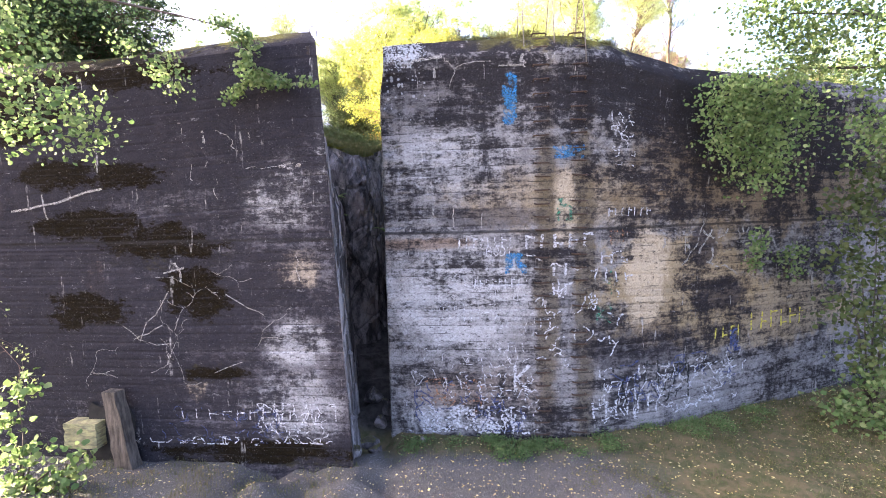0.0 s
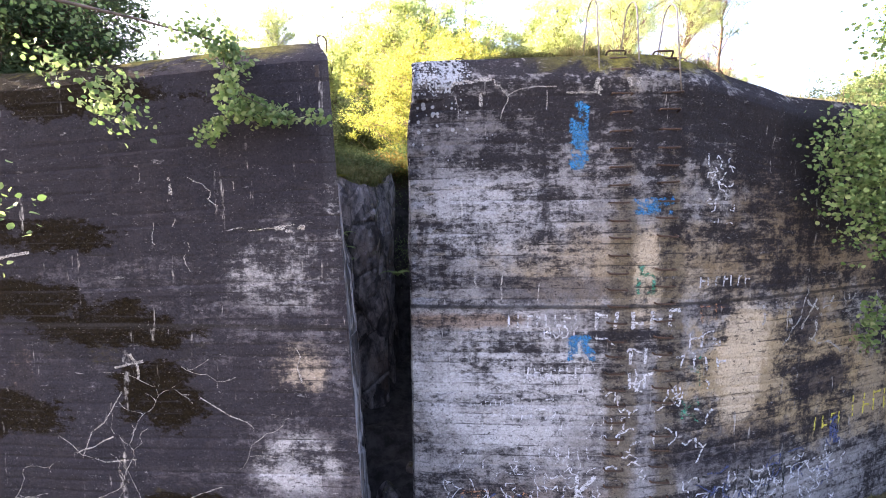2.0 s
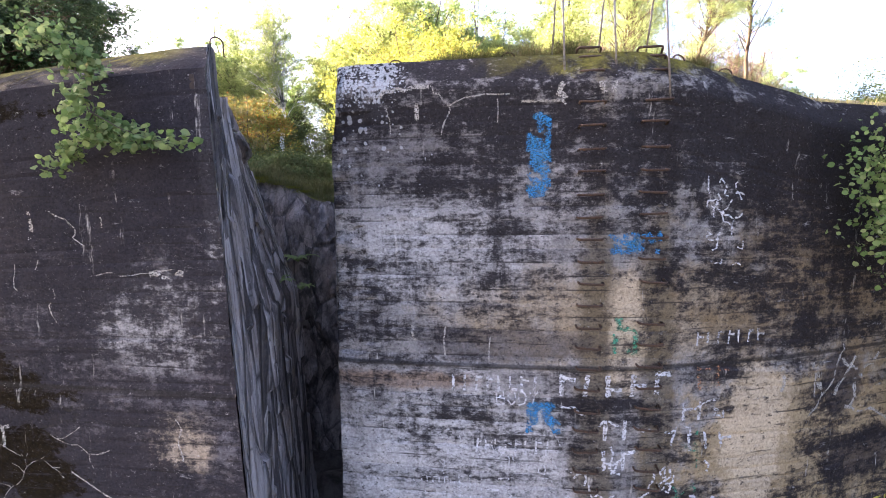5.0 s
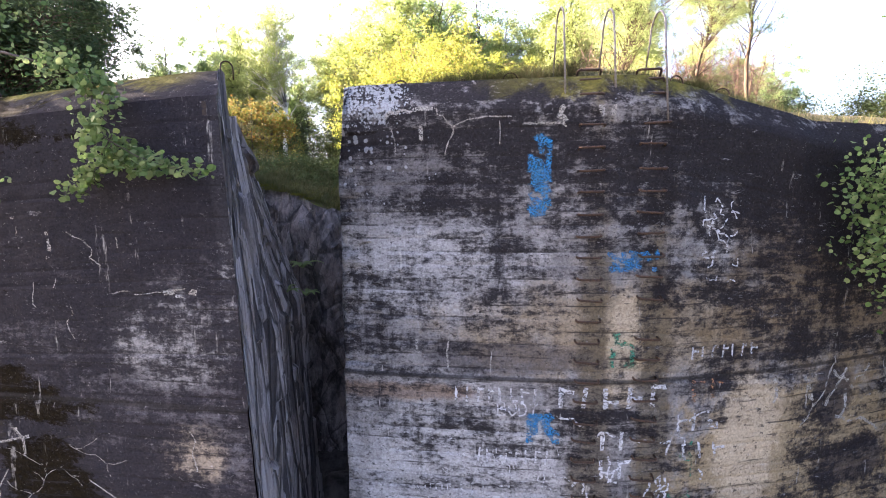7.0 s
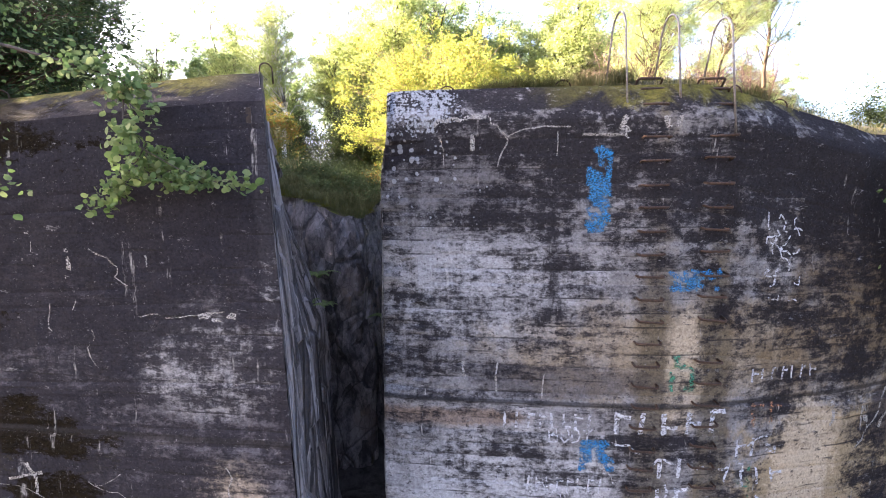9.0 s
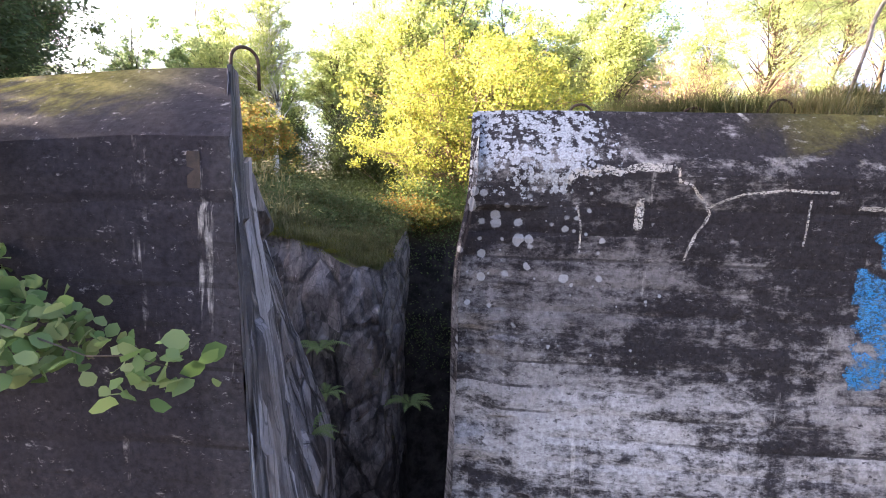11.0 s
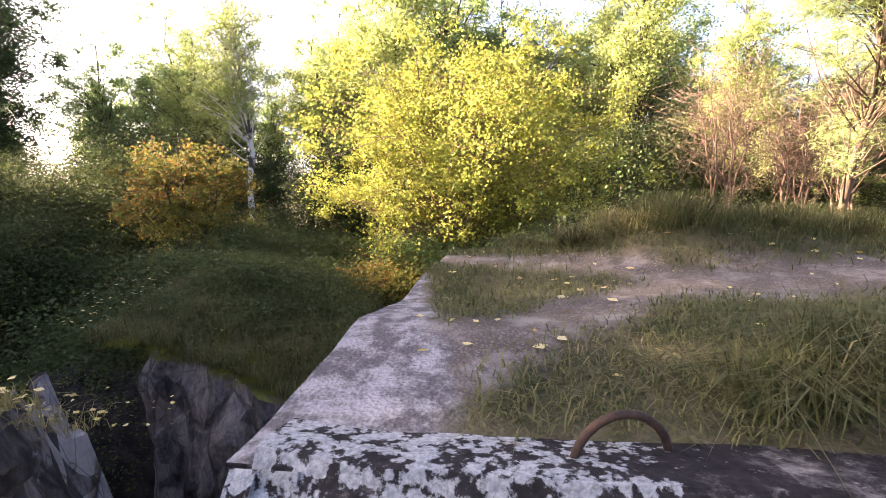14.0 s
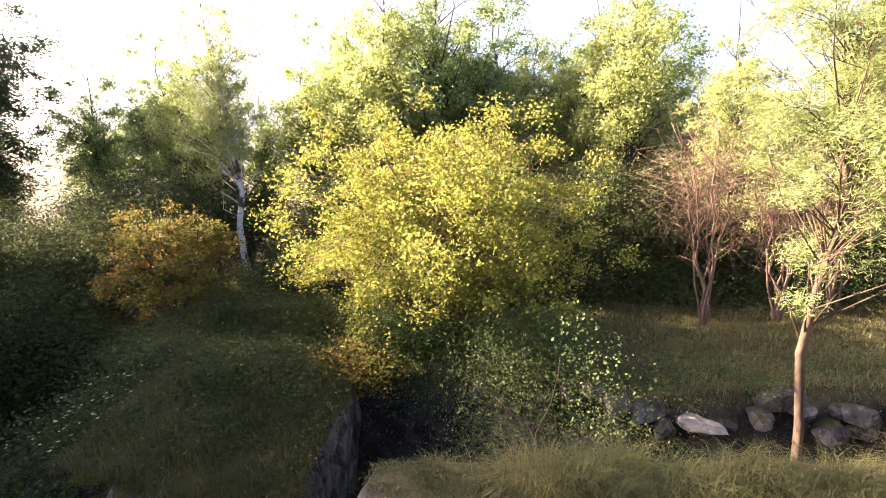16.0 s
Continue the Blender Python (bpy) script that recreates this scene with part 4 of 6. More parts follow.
for ob, spots in (
    (broad, [(-2.8, 22.0), (-1.6, 18.8), (-5.6, 21.6), (3.4, 21.5), (6.4, 19.5), (9.0, 21), (-5.4, 20), (12.5, 20), (-10.5, 21), (-14, 19), (16.5, 22), (-20, 22), (23, 20), (-2, 26), (11, 27), (-9, 27), (4.5, 25), (-25, 18), (-7.5, 23), (-12.5, 18.5), (-17, 18.5), (-20, 15.5)]),
    (pale, [(-6.9, 18.4), (-3.4, 17.4), (-0.8, 20.4), (2.2, 18.6), (4.6, 18.0), (8.2, 15.2), (11.4, 14.5), (-12, 17.5), (9.6, 13.2), (7.3, 13.6), (5.0, 15.6), (-10.5, 17.0)]),
    (thicket, [(-12.8, 10.6), (-11.5, 14.6), (-4.2, 14.2), (-2.2, 13.8), (2.8, 13.8), (4.8, 14.8), (7.6, 15.3), (10.4, 15), (-15.5, 12.5), (-13.5, 6), (-17, 8), (13.4, 15), (16.5, 13), (-10.6, 8.6), (-11.5, 4.8), (-9.2, 17), (0.4, 14.0), (-3.4, 16.2), (6, 16.4), (-15, 16)]),
    (bare, [(7.4, 11.4), (9.0, 12.2), (10.6, 11.6)]),
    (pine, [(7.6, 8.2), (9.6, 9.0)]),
    # nearer ones are mostly unseen sun blockers; the last two stand in the wood
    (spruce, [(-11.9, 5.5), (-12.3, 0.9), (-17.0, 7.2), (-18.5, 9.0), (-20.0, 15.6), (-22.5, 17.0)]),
):
    for i, (x, y) in enumerate(spots):
        size = (0.86 + 0.24 * ((i * 0.618 + 0.3) % 1.0)) * (0.66 if x > 6.8 and ob in (broad, pale) else (0.8 if x < -13 and ob is broad else (0.88 if x < -9.5 and ob in (broad, pale) else 1.0)))
        made = copy_thing(ob, pose(*on_land(x, y), 0, 0, (i * 77) % 360))
        made.scale = (size * (1.1 - 0.2 * ((i * 0.37) % 1)), size, size * (0.92 + 0.2 * ((i * 0.77) % 1)))
        tagged(made, group="wood behind the wall")


# ---- grass and undergrowth ----
def scatter(count, box, height, seed, keep=None):
    rng = np.random.default_rng(seed)
    x0, x1, y0, y1 = box
    out = []
    for x, y in zip(rng.uniform(x0, x1, count), rng.uniform(y0, y1, count)):
        if keep is None or keep(x, y) > rng.random():
            out.append((x, y, height(x, y) - 0.01))
    return np.array(out), rng


def grass(name, label, count, box, height, length, material, seed, keep=None, width=0.005, lean=0.6):
    roots, rng = scatter(count, box, height, seed, keep)
    ob = part(name, blade_mesh(name, roots, length, width, material, rng, lean))
    return tagged(ob, label, "grass", kind="stuff")


def tufty(x, y, k=1.3):
    return smooth(fbm(x * k, y * k, 9.0), -0.35, 0.35)


on_top = lambda x, y: (1 - min(1.0, 1.15 * path_at(x, y))) * (0.35 + 0.65 * tufty(x, y, 1.8)) * smooth(y - face_y(x), 0.35, 0.6) * smooth(y - face_y(x), 3.6, 3.2) * (x > 0.06 + 0.03 * y)
grass("short_grass", "short green and straw grass beside the path", 150000, (0.05, 6.5, 0.3, 5.4), wall_top, 0.055, GRASS, 1, on_top, 0.0028, 1.7)
grass("rim_grass", "dry grass leaning over the wall's rim", 14000, (1.3, 12.0, 0.3, 5.5), wall_top, 0.20, GRASS_DRY, 2, lambda x, y: smooth(abs(y - face_y(x) - 0.5), 0.4, 0.1) * smooth(x, 1.2, 3.2) * tufty(x, y, 0.9), 0.0028, 1.2)
mound_spot = lambda x, y: math.exp(-((x - 1.9 - 0.0 * y) / 1.3) ** 2 - ((y - face_y(x) - 2.7) / 0.4) ** 2) + 0.7 * math.exp(-((y - face_y(x) - 2.95) / 0.35) ** 2) * (x > 1.2) + 0.6 * smooth(x, 1.0, 1.9) * math.exp(-((y - face_y(x) - 0.85) / 0.4) ** 2)
grass("long_grass", "long arching grass tufts along the back of the wall", 45000, (0.6, 9.0, 0.5, 7.0), wall_top, 0.13, GRASS, 3, lambda x, y: mound_spot(x, y) * tufty(x, y, 1.9), 0.0028, 1.9)


def tussock(label, base, size, seed, material):
    """A clump of long grass arching out from one root."""
    r = np.random.default_rng(seed)
    roots = r.normal(0, 1, (750, 3)) * np.array([0.11, 0.09, 0.0]) * size
    ob = part("grass_tussock", blade_mesh("grass_tussock", roots, 0.25 * size, 0.0024, material, r, 1.6, 0.4))
    ob.matrix_basis = pose(*base)
    return tagged(ob, label, "grass", "tussocks on the wall top")


rng = np.random.default_rng(19)
for i, (x, d, size) in enumerate(((1.15, 2.75, 0.8), (1.45, 2.85, 1.1), (1.75, 2.7, 1.25), (2.1, 2.95, 1.0), (2.5, 2.8, 1.1), (3.0, 3.0, 1.0), (3.6, 2.9, 1.15), (4.3, 3.0, 1.0), (5.0, 2.9, 1.1),
                                  (1.35, 0.62, 0.7), (1.62, 0.75, 0.95), (1.95, 0.66, 1.1), (2.3, 0.8, 1.0), (2.75, 0.7, 1.1), (3.3, 1.0, 0.9), (5.2, 0.8, 0.9), (0.75, 3.05, 0.7))):
    y = face_y(x) + d
    tussock("arching green and straw grass tussock", (x, y, wall_top(x, y) - 0.02), size, 200 + i, GRASS_DRY if i % 6 == 1 else GRASS)


def spur_top(x, y):
    return (max(top_m(x, y), land(x, y)) if y < 8.6 else land(x, y)) + 0.02


grass("spur_grass", "rank grass and weeds on the rock spur", 190000, (-6.0, -0.4, 4.5, 12.0), spur_top, 0.22, GRASS, 4,
      lambda x, y: (0.0 if -1.6 < x < 0.4 and y < 8.0 else 1.0) * (0.0 if x < -4.7 and y < 7.5 else 1.0) * (0.85 if y < 5.2 else 1.0) * (0.35 + 0.65 * tufty(x, y)) * 1.0, 0.004, 1.0)
grass("meadow_grass", "sunlit meadow grass beyond the ditch", 110000, (-0.5, 12.5, 7.0, 12.8), land, 0.13, GRASS_DRY, 5, lambda x, y: (y > ditch_edge(x) - 0.05) * (0.3 + 0.7 * tufty(x, y)), 0.007, 0.9)
grass("shelf_grass", "tufts of pale grass on the rock shelf", 9000, (-7.5, -1.9, -0.1, 2.0), lambda x, y: top_l(x, y) + 0.0, 0.13, GRASS_DRY, 6, lambda x, y: max(smooth(fbm(x * 1.5, y * 1.5, 2), -0.05, 0.25), 0.7 * smooth(x, -2.7, -2.2)), 0.004, 1.4)
front_line = lambda x, y: (0.25 + 0.75 * smooth(-(y - face_y(x)), 1.6, 0.3)) * (0.15 + 0.85 * smooth(x, 4.0, 7.5) + 0.4 * smooth(x, 3.2, 0.5) * (y > -0.9)) * (y < face_y(x) - 0.05) * (0.3 + 0.7 * tufty(x, y))
grass("verge_grass", "grass with weeds along the wall's foot", 75000, (0.0, 13.0, -5.5, 4.5), land, 0.10, GRASS, 7, front_line, 0.006, 0.9)
grass("foot_grass", "thin grass at the leaning wall's foot", 4000, (-7.0, -0.4, -3.0, -1.4), land, 0.12, GRASS, 8, lambda x, y: tufty(x, y), 0.005, 0.9)


def litter(name, label, count, box, height, size, material, seed, keep=None, category="leaves"):
    spots, rng = scatter(count, box, lambda x, y: height(x, y) + 0.02, seed, keep)
    me = leaf_mesh(name, spots, size, material, rng, 0.0, 0.75)
    ob = part(name, me)
    flat = np.empty(len(me.vertices) * 3)
    me.vertices.foreach_get("co", flat)
    v = flat.reshape(-1, 4, 3)
    mid = v.mean(1, keepdims=True)
    v[:, :, 2] = mid[:, :, 2] + (v[:, :, 2] - mid[:, :, 2]) * 0.3
    me.vertices.foreach_set("co", v.ravel())
    me.update()
    return tagged(ob, label, category, kind="stuff")


litter("fallen_leaves", "pale yellow fallen leaves lying on the wall top", 420, (0.2, 6.0, 0.5, 5.5), wall_top, 0.05, FALLEN, 11, lambda x, y: 1.0 if 0.5 < y - face_y(x) < 4.2 else 0)
litter("fallen_leaves", "yellow fallen leaves on the gravel before the wall", 7000, (-6.0, 13.0, -5.0, 3.5), land, 0.055, FALLEN, 12, lambda x, y: 1.0 if y < (face_y(x) if x > 0 else -1.4) - 0.05 else 0)
litter("fallen_leaves", "fallen leaves on the rock spur and shelf", 1500, (-6.0, -1.6, -0.2, 7.5), lambda x, y: (top_m(x, y) if y > 4.5 else top_l(x, y)) + 0.05, 0.055, FALLEN, 13, lambda x, y: 0 if 2.3 < y < 4.9 else 1)


def undergrowth(name, label, count, clumps, box, height, tall, material, seed, leaf=0.07, keep=None, puff=0.22):
    """Low leafy growth: stalks' leaves in clumps over the ground."""
    mids, rng = scatter(clumps, box, height, seed, keep)
    k = max(count // max(len(mids), 1), 1)
    pts = np.concatenate([m + rng.normal(0, 1, (k, 3)) * np.array([puff, puff, tall * 0.4]) + np.array([0, 0, tall * 0.5]) for m in mids])
    ob = part(name, leaf_mesh(name, pts, leaf, material, rng, 0.2, 0.6))
    return tagged(ob, label, "undergrowth", kind="stuff")


on_spur = lambda x, y: 0 if (-1.75 < x < 0.3 and y < 8.4) or (x < -4.5 and y < 7.0) or y < 5.3 else 1
undergrowth("brambles", "dark green brambles on the slope", 36000, 190, (-6.5, -1.6, 6.5, 12.5), spur_top, 0.35, LEAF_DARK, 31, 0.05, on_spur)
undergrowth("weeds", "fresh green weeds among the grass", 5000, 45, (-6.0, -0.6, 6.0, 11.0), spur_top, 0.3, LEAF_DARK, 32, 0.06, on_spur)
undergrowth("russet_weeds", "rust-brown withered weeds by the trench", 5000, 40, (-2.3, -1.0, 7.6, 9.2), spur_top, 0.4, LEAF_ORANGE, 33, 0.06)
undergrowth("hollow_brush", "dark brush filling the hollow beside the spur", 64000, 260, (-12.0, -4.9, 4.2, 10.5), land, 0.8, LEAF_DARK, 34, 0.058, None, 0.4)
undergrowth("edge_brush", "low green brush under the yellow bush", 26000, 130, (-2.0, 2.6, 8.0, 9.6), land, 0.8, LEAF_GREEN, 35, 0.055, lambda x, y: 1 if y > 8.2 or x > 0.6 else 0.4, 0.3)
undergrowth("meadow_weeds", "yellow-green herbs on the meadow's rim", 7000, 70, (2.6, 12.0, 7.3, 8.6), land, 0.2, LEAF_GREEN, 36, 0.045)
undergrowth("edge_brush", "green willow shoots overhanging the ditch", 13000, 110, (0.5, 3.2, 5.4, 8.2), lambda x, y: 7.2 + 0.35 * (y - 5.4) + 0.6 * fbm(x * 1.7, y * 1.7, 4.0), 1.3, LEAF_DARK, 44, 0.05, None, 0.24)
undergrowth("edge_brush", "yellow-green shoots above the ditch", 2000, 60, (0.4, 3.4, 5.8, 8.4), lambda x, y: 7.5 + 0.35 * (y - 5.4) + 0.6 * fbm(x * 1.7, y * 1.7, 4.0), 1.3, LEAF_GREEN, 45, 0.034, None, 0.24)
undergrowth("edge_brush", "shaded brush at the wood's foot", 46000, 180, (-13, 14, 12.4, 14.6), land, 0.9, LEAF_DARK, 37, 0.075, None, 0.5)
undergrowth("verge_weeds", "low green weeds along the wall's foot", 12000, 260, (0.2, 9.5, -1.2, 2.0), land, 0.12, LEAF_GREEN, 38, 0.045, lambda x, y: 1.0 if -0.9 < y - face_y(x) < -0.08 and fbm(x * 0.8, y) > -0.15 else 0.0, 0.12)
undergrowth("verge_weeds", "green and yellowing weeds on the open verge", 14000, 330, (4.0, 12.5, -5.0, 2.5), land, 0.08, GRASS, 39, 0.04, lambda x, y: 1.0 if y < face_y(x) - 0.5 and fbm(x * 0.7, y * 0.7, 3.0) > -0.1 else 0.0, 0.16)
undergrowth("spur_herbs", "mixed green herbs on the rock spur", 18000, 200, (-5.2, -1.7, 4.9, 9.5), spur_top, 0.22, LEAF_DARK, 40, 0.05, on_spur, 0.16)
undergrowth("hollow_brush", "dark brush on the rocks beside the spur", 26000, 160, (-7.5, -4.3, 3.2, 7.2), land, 0.5, LEAF_DARK, 41, 0.052, None, 0.3)
undergrowth("moss", "yellow-green moss cushions on the rock shelf", 60000, 160, (-3.4, -1.5, -0.3, 2.1), lambda x, y: top_l(x, y) - 0.02, 0.05, LEAF_MOSS, 42, 0.016, lambda x, y: (x < -1.72 - 0.45 * (y + 0.3)) * smooth(fbm(x * 1.6, y * 1.6, 5.0), -0.15, 0.15), 0.08)
undergrowth("moss", "yellow-green moss along the spur's broken rim", 70000, 170, (-4.2, -1.7, 4.45, 5.7), top_m, 0.05, LEAF_MOSS, 43, 0.016, lambda x, y: smooth(fbm(x * 1.6, y * 1.6, 8.0), -0.15, 0.15), 0.10)


# ---- iron on the walls ----
def east_y(x, z):
    return face_y(x) - board_relief(x, z, 1.7) - 0.07 * smooth(z, 8.52, 9.22)


def rung_mesh():
    t = Tubes()
    w, out = 0.16, 0.13
    pts = [(-w, 0.08, 0.0), (-w, -out + 0.03, 0.0), (-w + 0.012, -out + 0.008, -0.004), (-w + 0.035, -out, -0.006), (w - 0.035, -out, -0.006), (w - 0.012, -out + 0.008, -0.004), (w, -out + 0.03, 0.0), (w, 0.08, 0.0)]
    t.add(pts, [0.017] * len(pts), 6)
    return t.mesh("rung", RUST)


rung = rung_mesh()
rng = np.random.default_rng(8)
for x0, z0 in ((3.53, 0.70), (4.36, 0.73)):
    ladder = tagged(new("iron_ladder"), "column of rusty iron rungs set into the concrete", "ladder", "ladders up the wall")
    ladder.matrix_basis = pose(x0, face_y(x0), z0)
    for i in range(29):
        z = z0 + 0.294 * i
        if i in (9, 19) and x0 > 4:
            continue
        r = part("rung", rung, ladder)
        r.matrix_basis = pose(rng.normal(0, 0.01), 0, 0.294 * i, rng.normal(0, 4), rng.normal(0, 2.0), rng.normal(0, 2))
    for z, y in ((9.28, 0.10), (9.50, 0.26), (9.66, 0.40)):       # the last ones turn over the shoulder
        r = part("rung", rung, ladder)
        r.matrix_basis = pose(0, y + 0.02, z - z0, -38, 0, rng.normal(0, 3))


def hoop(name, label, feet, high, radius, material, wide=0.5):
    """A bent bar standing on two feet."""
    a, b = Vector(feet[0]), Vector(feet[1])
    t = Tubes()
    pts = [a]
    for i in range(0, 13):
        u = math.pi * i / 12
        mid = a.lerp(b, 0.5)
        half = (b - a) * 0.5 * wide
        base = max(a.z, b.z) * 0 + high - (b - a).length * 0.5 * wide
        pts.append(Vector((mid.x, mid.y, 0)) - Vector((half.x, half.y, 0)) * math.cos(u) + Vector((0, 0, base + (high - base) * math.sin(u))))
    pts.append(b)
    t.add(pts, [radius] * len(pts), 8)
    return tagged(part(name, t.mesh(name, material)), label, "grab rail" if radius < 0.02 and high > 9.9 else "iron loop")


for i, x in enumerate((3.14, 3.80, 4.46)):
    ob = hoop("grab_hoop", "tall bent steel grab hoop at the ladder head", [(x + 0.05, 0.02 + 0.03 * i, 9.0 - 0.02 * i), (x - 0.06, 0.95, 9.6)], 10.62 - 0.06 * i, 0.014, STEEL, 0.55)
    tagged(ob, group="grab hoops")
for x, y, h, lean in ((0.86, 0.30, 0.11, 0.08), (1.75, 0.55, 0.10, -0.04), (2.45, 0.62, 0.18, 0.03), (4.85, 0.85, 0.18, 0.1), (5.6, 1.2, 0.15, 0.0)):
    z = wall_top(x, y)
    ob = hoop("lifting_loop", "rusty lifting loop cast into the rim", [(x - 0.12, y, z - 0.05), (x + 0.12, y + lean, z - 0.05)], z + h, 0.010, RUST, 0.9)
    tagged(ob, group="lifting loops")
for x, y, z in ((-1.25, -0.72, 9.64), (-4.9, -0.7, 9.42)):
    ob = hoop("lifting_loop", "rusty lifting loop cast into the leaning wall", [(x - 0.055, y, z - 0.06), (x + 0.055, y + 0.12, z - 0.06)], z + 0.17, 0.010, RUST, 0.95)
    tagged(ob, group="lifting loops")


# ---- paint on the walls ----
def west_y(x, z):
    return -1.4 - board_relief(x, z, 6.1)


def ribbon(name, label, strokes, width, material, surface, group="painted marks", proud=0.007, drop=None, category="graffiti", drawn=True):
    """Brush strokes lying on a wall; each stroke is a line of (x, z) on the drawing and a part of its own."""
    rng = np.random.default_rng(len(strokes) * 7 + int(abs(strokes[0][0][0]) * 100))
    root = tagged(new(name), label, category, group)
    if drawn:
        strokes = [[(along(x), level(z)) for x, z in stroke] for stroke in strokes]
    x0, z0 = strokes[0][0]
    base = Vector((x0, surface(x0, z0), z0))
    root.matrix_basis = pose(*base)
    for stroke in strokes:
        dense, verts, faces = [], [], []
        for (ax, az), (bx, bz) in zip(stroke, stroke[1:]):
            k = max(int(math.hypot(bx - ax, bz - az) / 0.03), 1)
            dense += [(ax + (bx - ax) * i / k, az + (bz - az) * i / k) for i in range(k)]
        dense.append(stroke[-1])
        for i, (x, z) in enumerate(dense):
            (ax, az), (bx, bz) = dense[max(i - 1, 0)], dense[min(i + 1, len(dense) - 1)]
            d = Vector((bx - ax, bz - az))
            d = d.normalized() if d.length > 1e-6 else Vector((1, 0))
            w = width * 0.5 * (0.7 + 0.6 * rng.random())
            for s in (-1, 1):
                px, pz = x - d.y * w * s, z + d.x * w * s
                lower = drop(px) * smooth(pz, 2.0, 9.0) if drop else 0.0
                verts.append(Vector((px, surface(px, pz) - proud, pz - lower)) - base)
        for i in range(len(dense) - 1):
            faces.append((2 * i, 2 * i + 1, 2 * i + 3, 2 * i + 2))
        part("stroke", mesh_of("stroke", verts, faces, material), root)
    return root


LETTERS = {
    "B": [[(0, 0), (0, 1), (0.5, 0.95), (0.55, 0.6), (0, 0.52), (0.6, 0.45), (0.6, 0.05), (0, 0)]],
    "O": [[(0.3, 0), (0.05, 0.3), (0.08, 0.8), (0.35, 1), (0.6, 0.75), (0.6, 0.25), (0.3, 0)]],
    "D": [[(0, 0), (0, 1), (0.45, 0.85), (0.6, 0.5), (0.45, 0.12), (0, 0)]],
    "Y": [[(0, 1), (0.3, 0.5), (0.62, 1)], [(0.3, 0.5), (0.25, 0)]],
    "I": [[(0.3, 0), (0.3, 1)]],
    "-": [[(0.05, 0.5), (0.55, 0.52)]],
    "3": [[(0.05, 0.95), (0.5, 1), (0.3, 0.6), (0.6, 0.35), (0.4, 0.02), (0.05, 0.08)]],
    "K": [[(0.05, 0), (0.05, 1)], [(0.6, 1), (0.1, 0.5), (0.65, 0)]],
}


def word(text, x, z, high, width, material, surface, label, wide=0.75):
    strokes = []
    for i, ch in enumerate(text):
        for s in LETTERS.get(ch, []):
            strokes.append([(x + (i * wide + px * 0.9) * high, z + pz * high) for px, pz in s])
    return ribbon("painted_word", label, strokes, width, material, surface)


def bars(x, z, count, high, step, width, material, surface, label, seed, tilt=0.25):
    """Writing that stays unread: plain upright and cross bars."""
    rng = np.random.default_rng(seed)
    strokes = []
    for i in range(count):
        bx, k = x + i * step, rng.normal(0, tilt) * high * 0.3
        strokes.append([(bx, z), (bx + k, z + high)])
        if rng.random() < 0.65:
            h = z + high * rng.uniform(0.1, 1.0)
            strokes.append([(bx, h), (bx + step * 0.6, h + rng.normal(0, 0.04) * high)])
    return ribbon("painted_bars", label, strokes, width, material, surface)


def scrawl(x0, x1, z0, z1, count, size, width, material, surface, label, seed, drop=None):
    """Overlapping scribbles worn into the concrete."""
    rng = np.random.default_rng(seed)
    strokes = []
    for _ in range(count):
        x, z = rng.uniform(x0, x1), rng.uniform(z0, z1)
        s, a = [(x, z)], rng.uniform(0, 6.28)
        for _ in range(rng.integers(2, 6)):
            a += rng.normal(0, 1.1)
            x, z = x + size * 0.4 * math.cos(a), z + size * 0.5 * math.sin(a)
            s.append((min(max(x, x0), x1), min(max(z, z0), z1)))
        strokes.append(s)
    return ribbon("scrawl", label, strokes, width, material, surface, drop=drop)


def lime_cracks(seed, x, z, length, branches, width, material, surface, label, heading=0.0):
    """Pale lime that has bled out of a crack: a jagged forked line."""
    rng = np.random.default_rng(seed)
    strokes = []

    def walk_on(x, z, a, left, depth):
        s = [(x, z)]
        while left > 0:
            a += rng.normal(0, 0.35)
            x, z, left = x + 0.09 * math.cos(a), z + 0.09 * math.sin(a), left - 0.09
            s.append((x, z))
            if depth and rng.random() < 0.16:
                walk_on(x, z, a + rng.choice((-1, 1)) * rng.uniform(0.5, 1.2), left * 0.5, depth - 1)
        if len(s) > 1:
            strokes.append(s)

    walk_on(x, z, heading, length, branches)
    return ribbon("lime_streak", label, strokes, width, material, surface, "lime streaks", category="stain")


E_, W_ = east_y, west_y
word("BODY", 2.22, 4.98, 0.19, 0.022, PAINT_WHITE, E_, "the white word BODY brushed on concrete")
word("III-3", 1.62, 3.62, 0.36, 0.026, PAINT_WHITE, E_, "tall thin white route number on concrete", 0.42)
word("K", 2.75, 2.05, 0.62, 0.075, PAINT_WHITE, E_, "large white brushed letter K")
bars(1.65, 5.14, 8, 0.22, 0.15, 0.035, PAINT_WHITE, E_, "faded white bars along the concrete joint", 1)
bars(3.05, 5.12, 5, 0.28, 0.29, 0.062, PAINT_WHITE, E_, "bold white bars below the concrete joint", 2)
bars(1.95, 4.3, 8, 0.2, 0.13, 0.026, PAINT_WHITE, E_, "faint thin white bars on concrete", 3)
bars(1.2, 3.85, 6, 0.08, 0.08, 0.014, PAINT_WHITE, E_, "small white line of bars", 4)
bars(1.25, 3.68, 7, 0.07, 0.08, 0.014, PAINT_WHITE, E_, "small white line of bars", 5)
bars(1.3, 3.52, 4, 0.08, 0.08, 0.014, PAINT_WHITE, E_, "small white line of bars", 6)
bars(2.0, 2.95, 7, 0.2, 0.16, 0.02, PAINT_WHITE, E_, "worn white bars on dark concrete", 7)
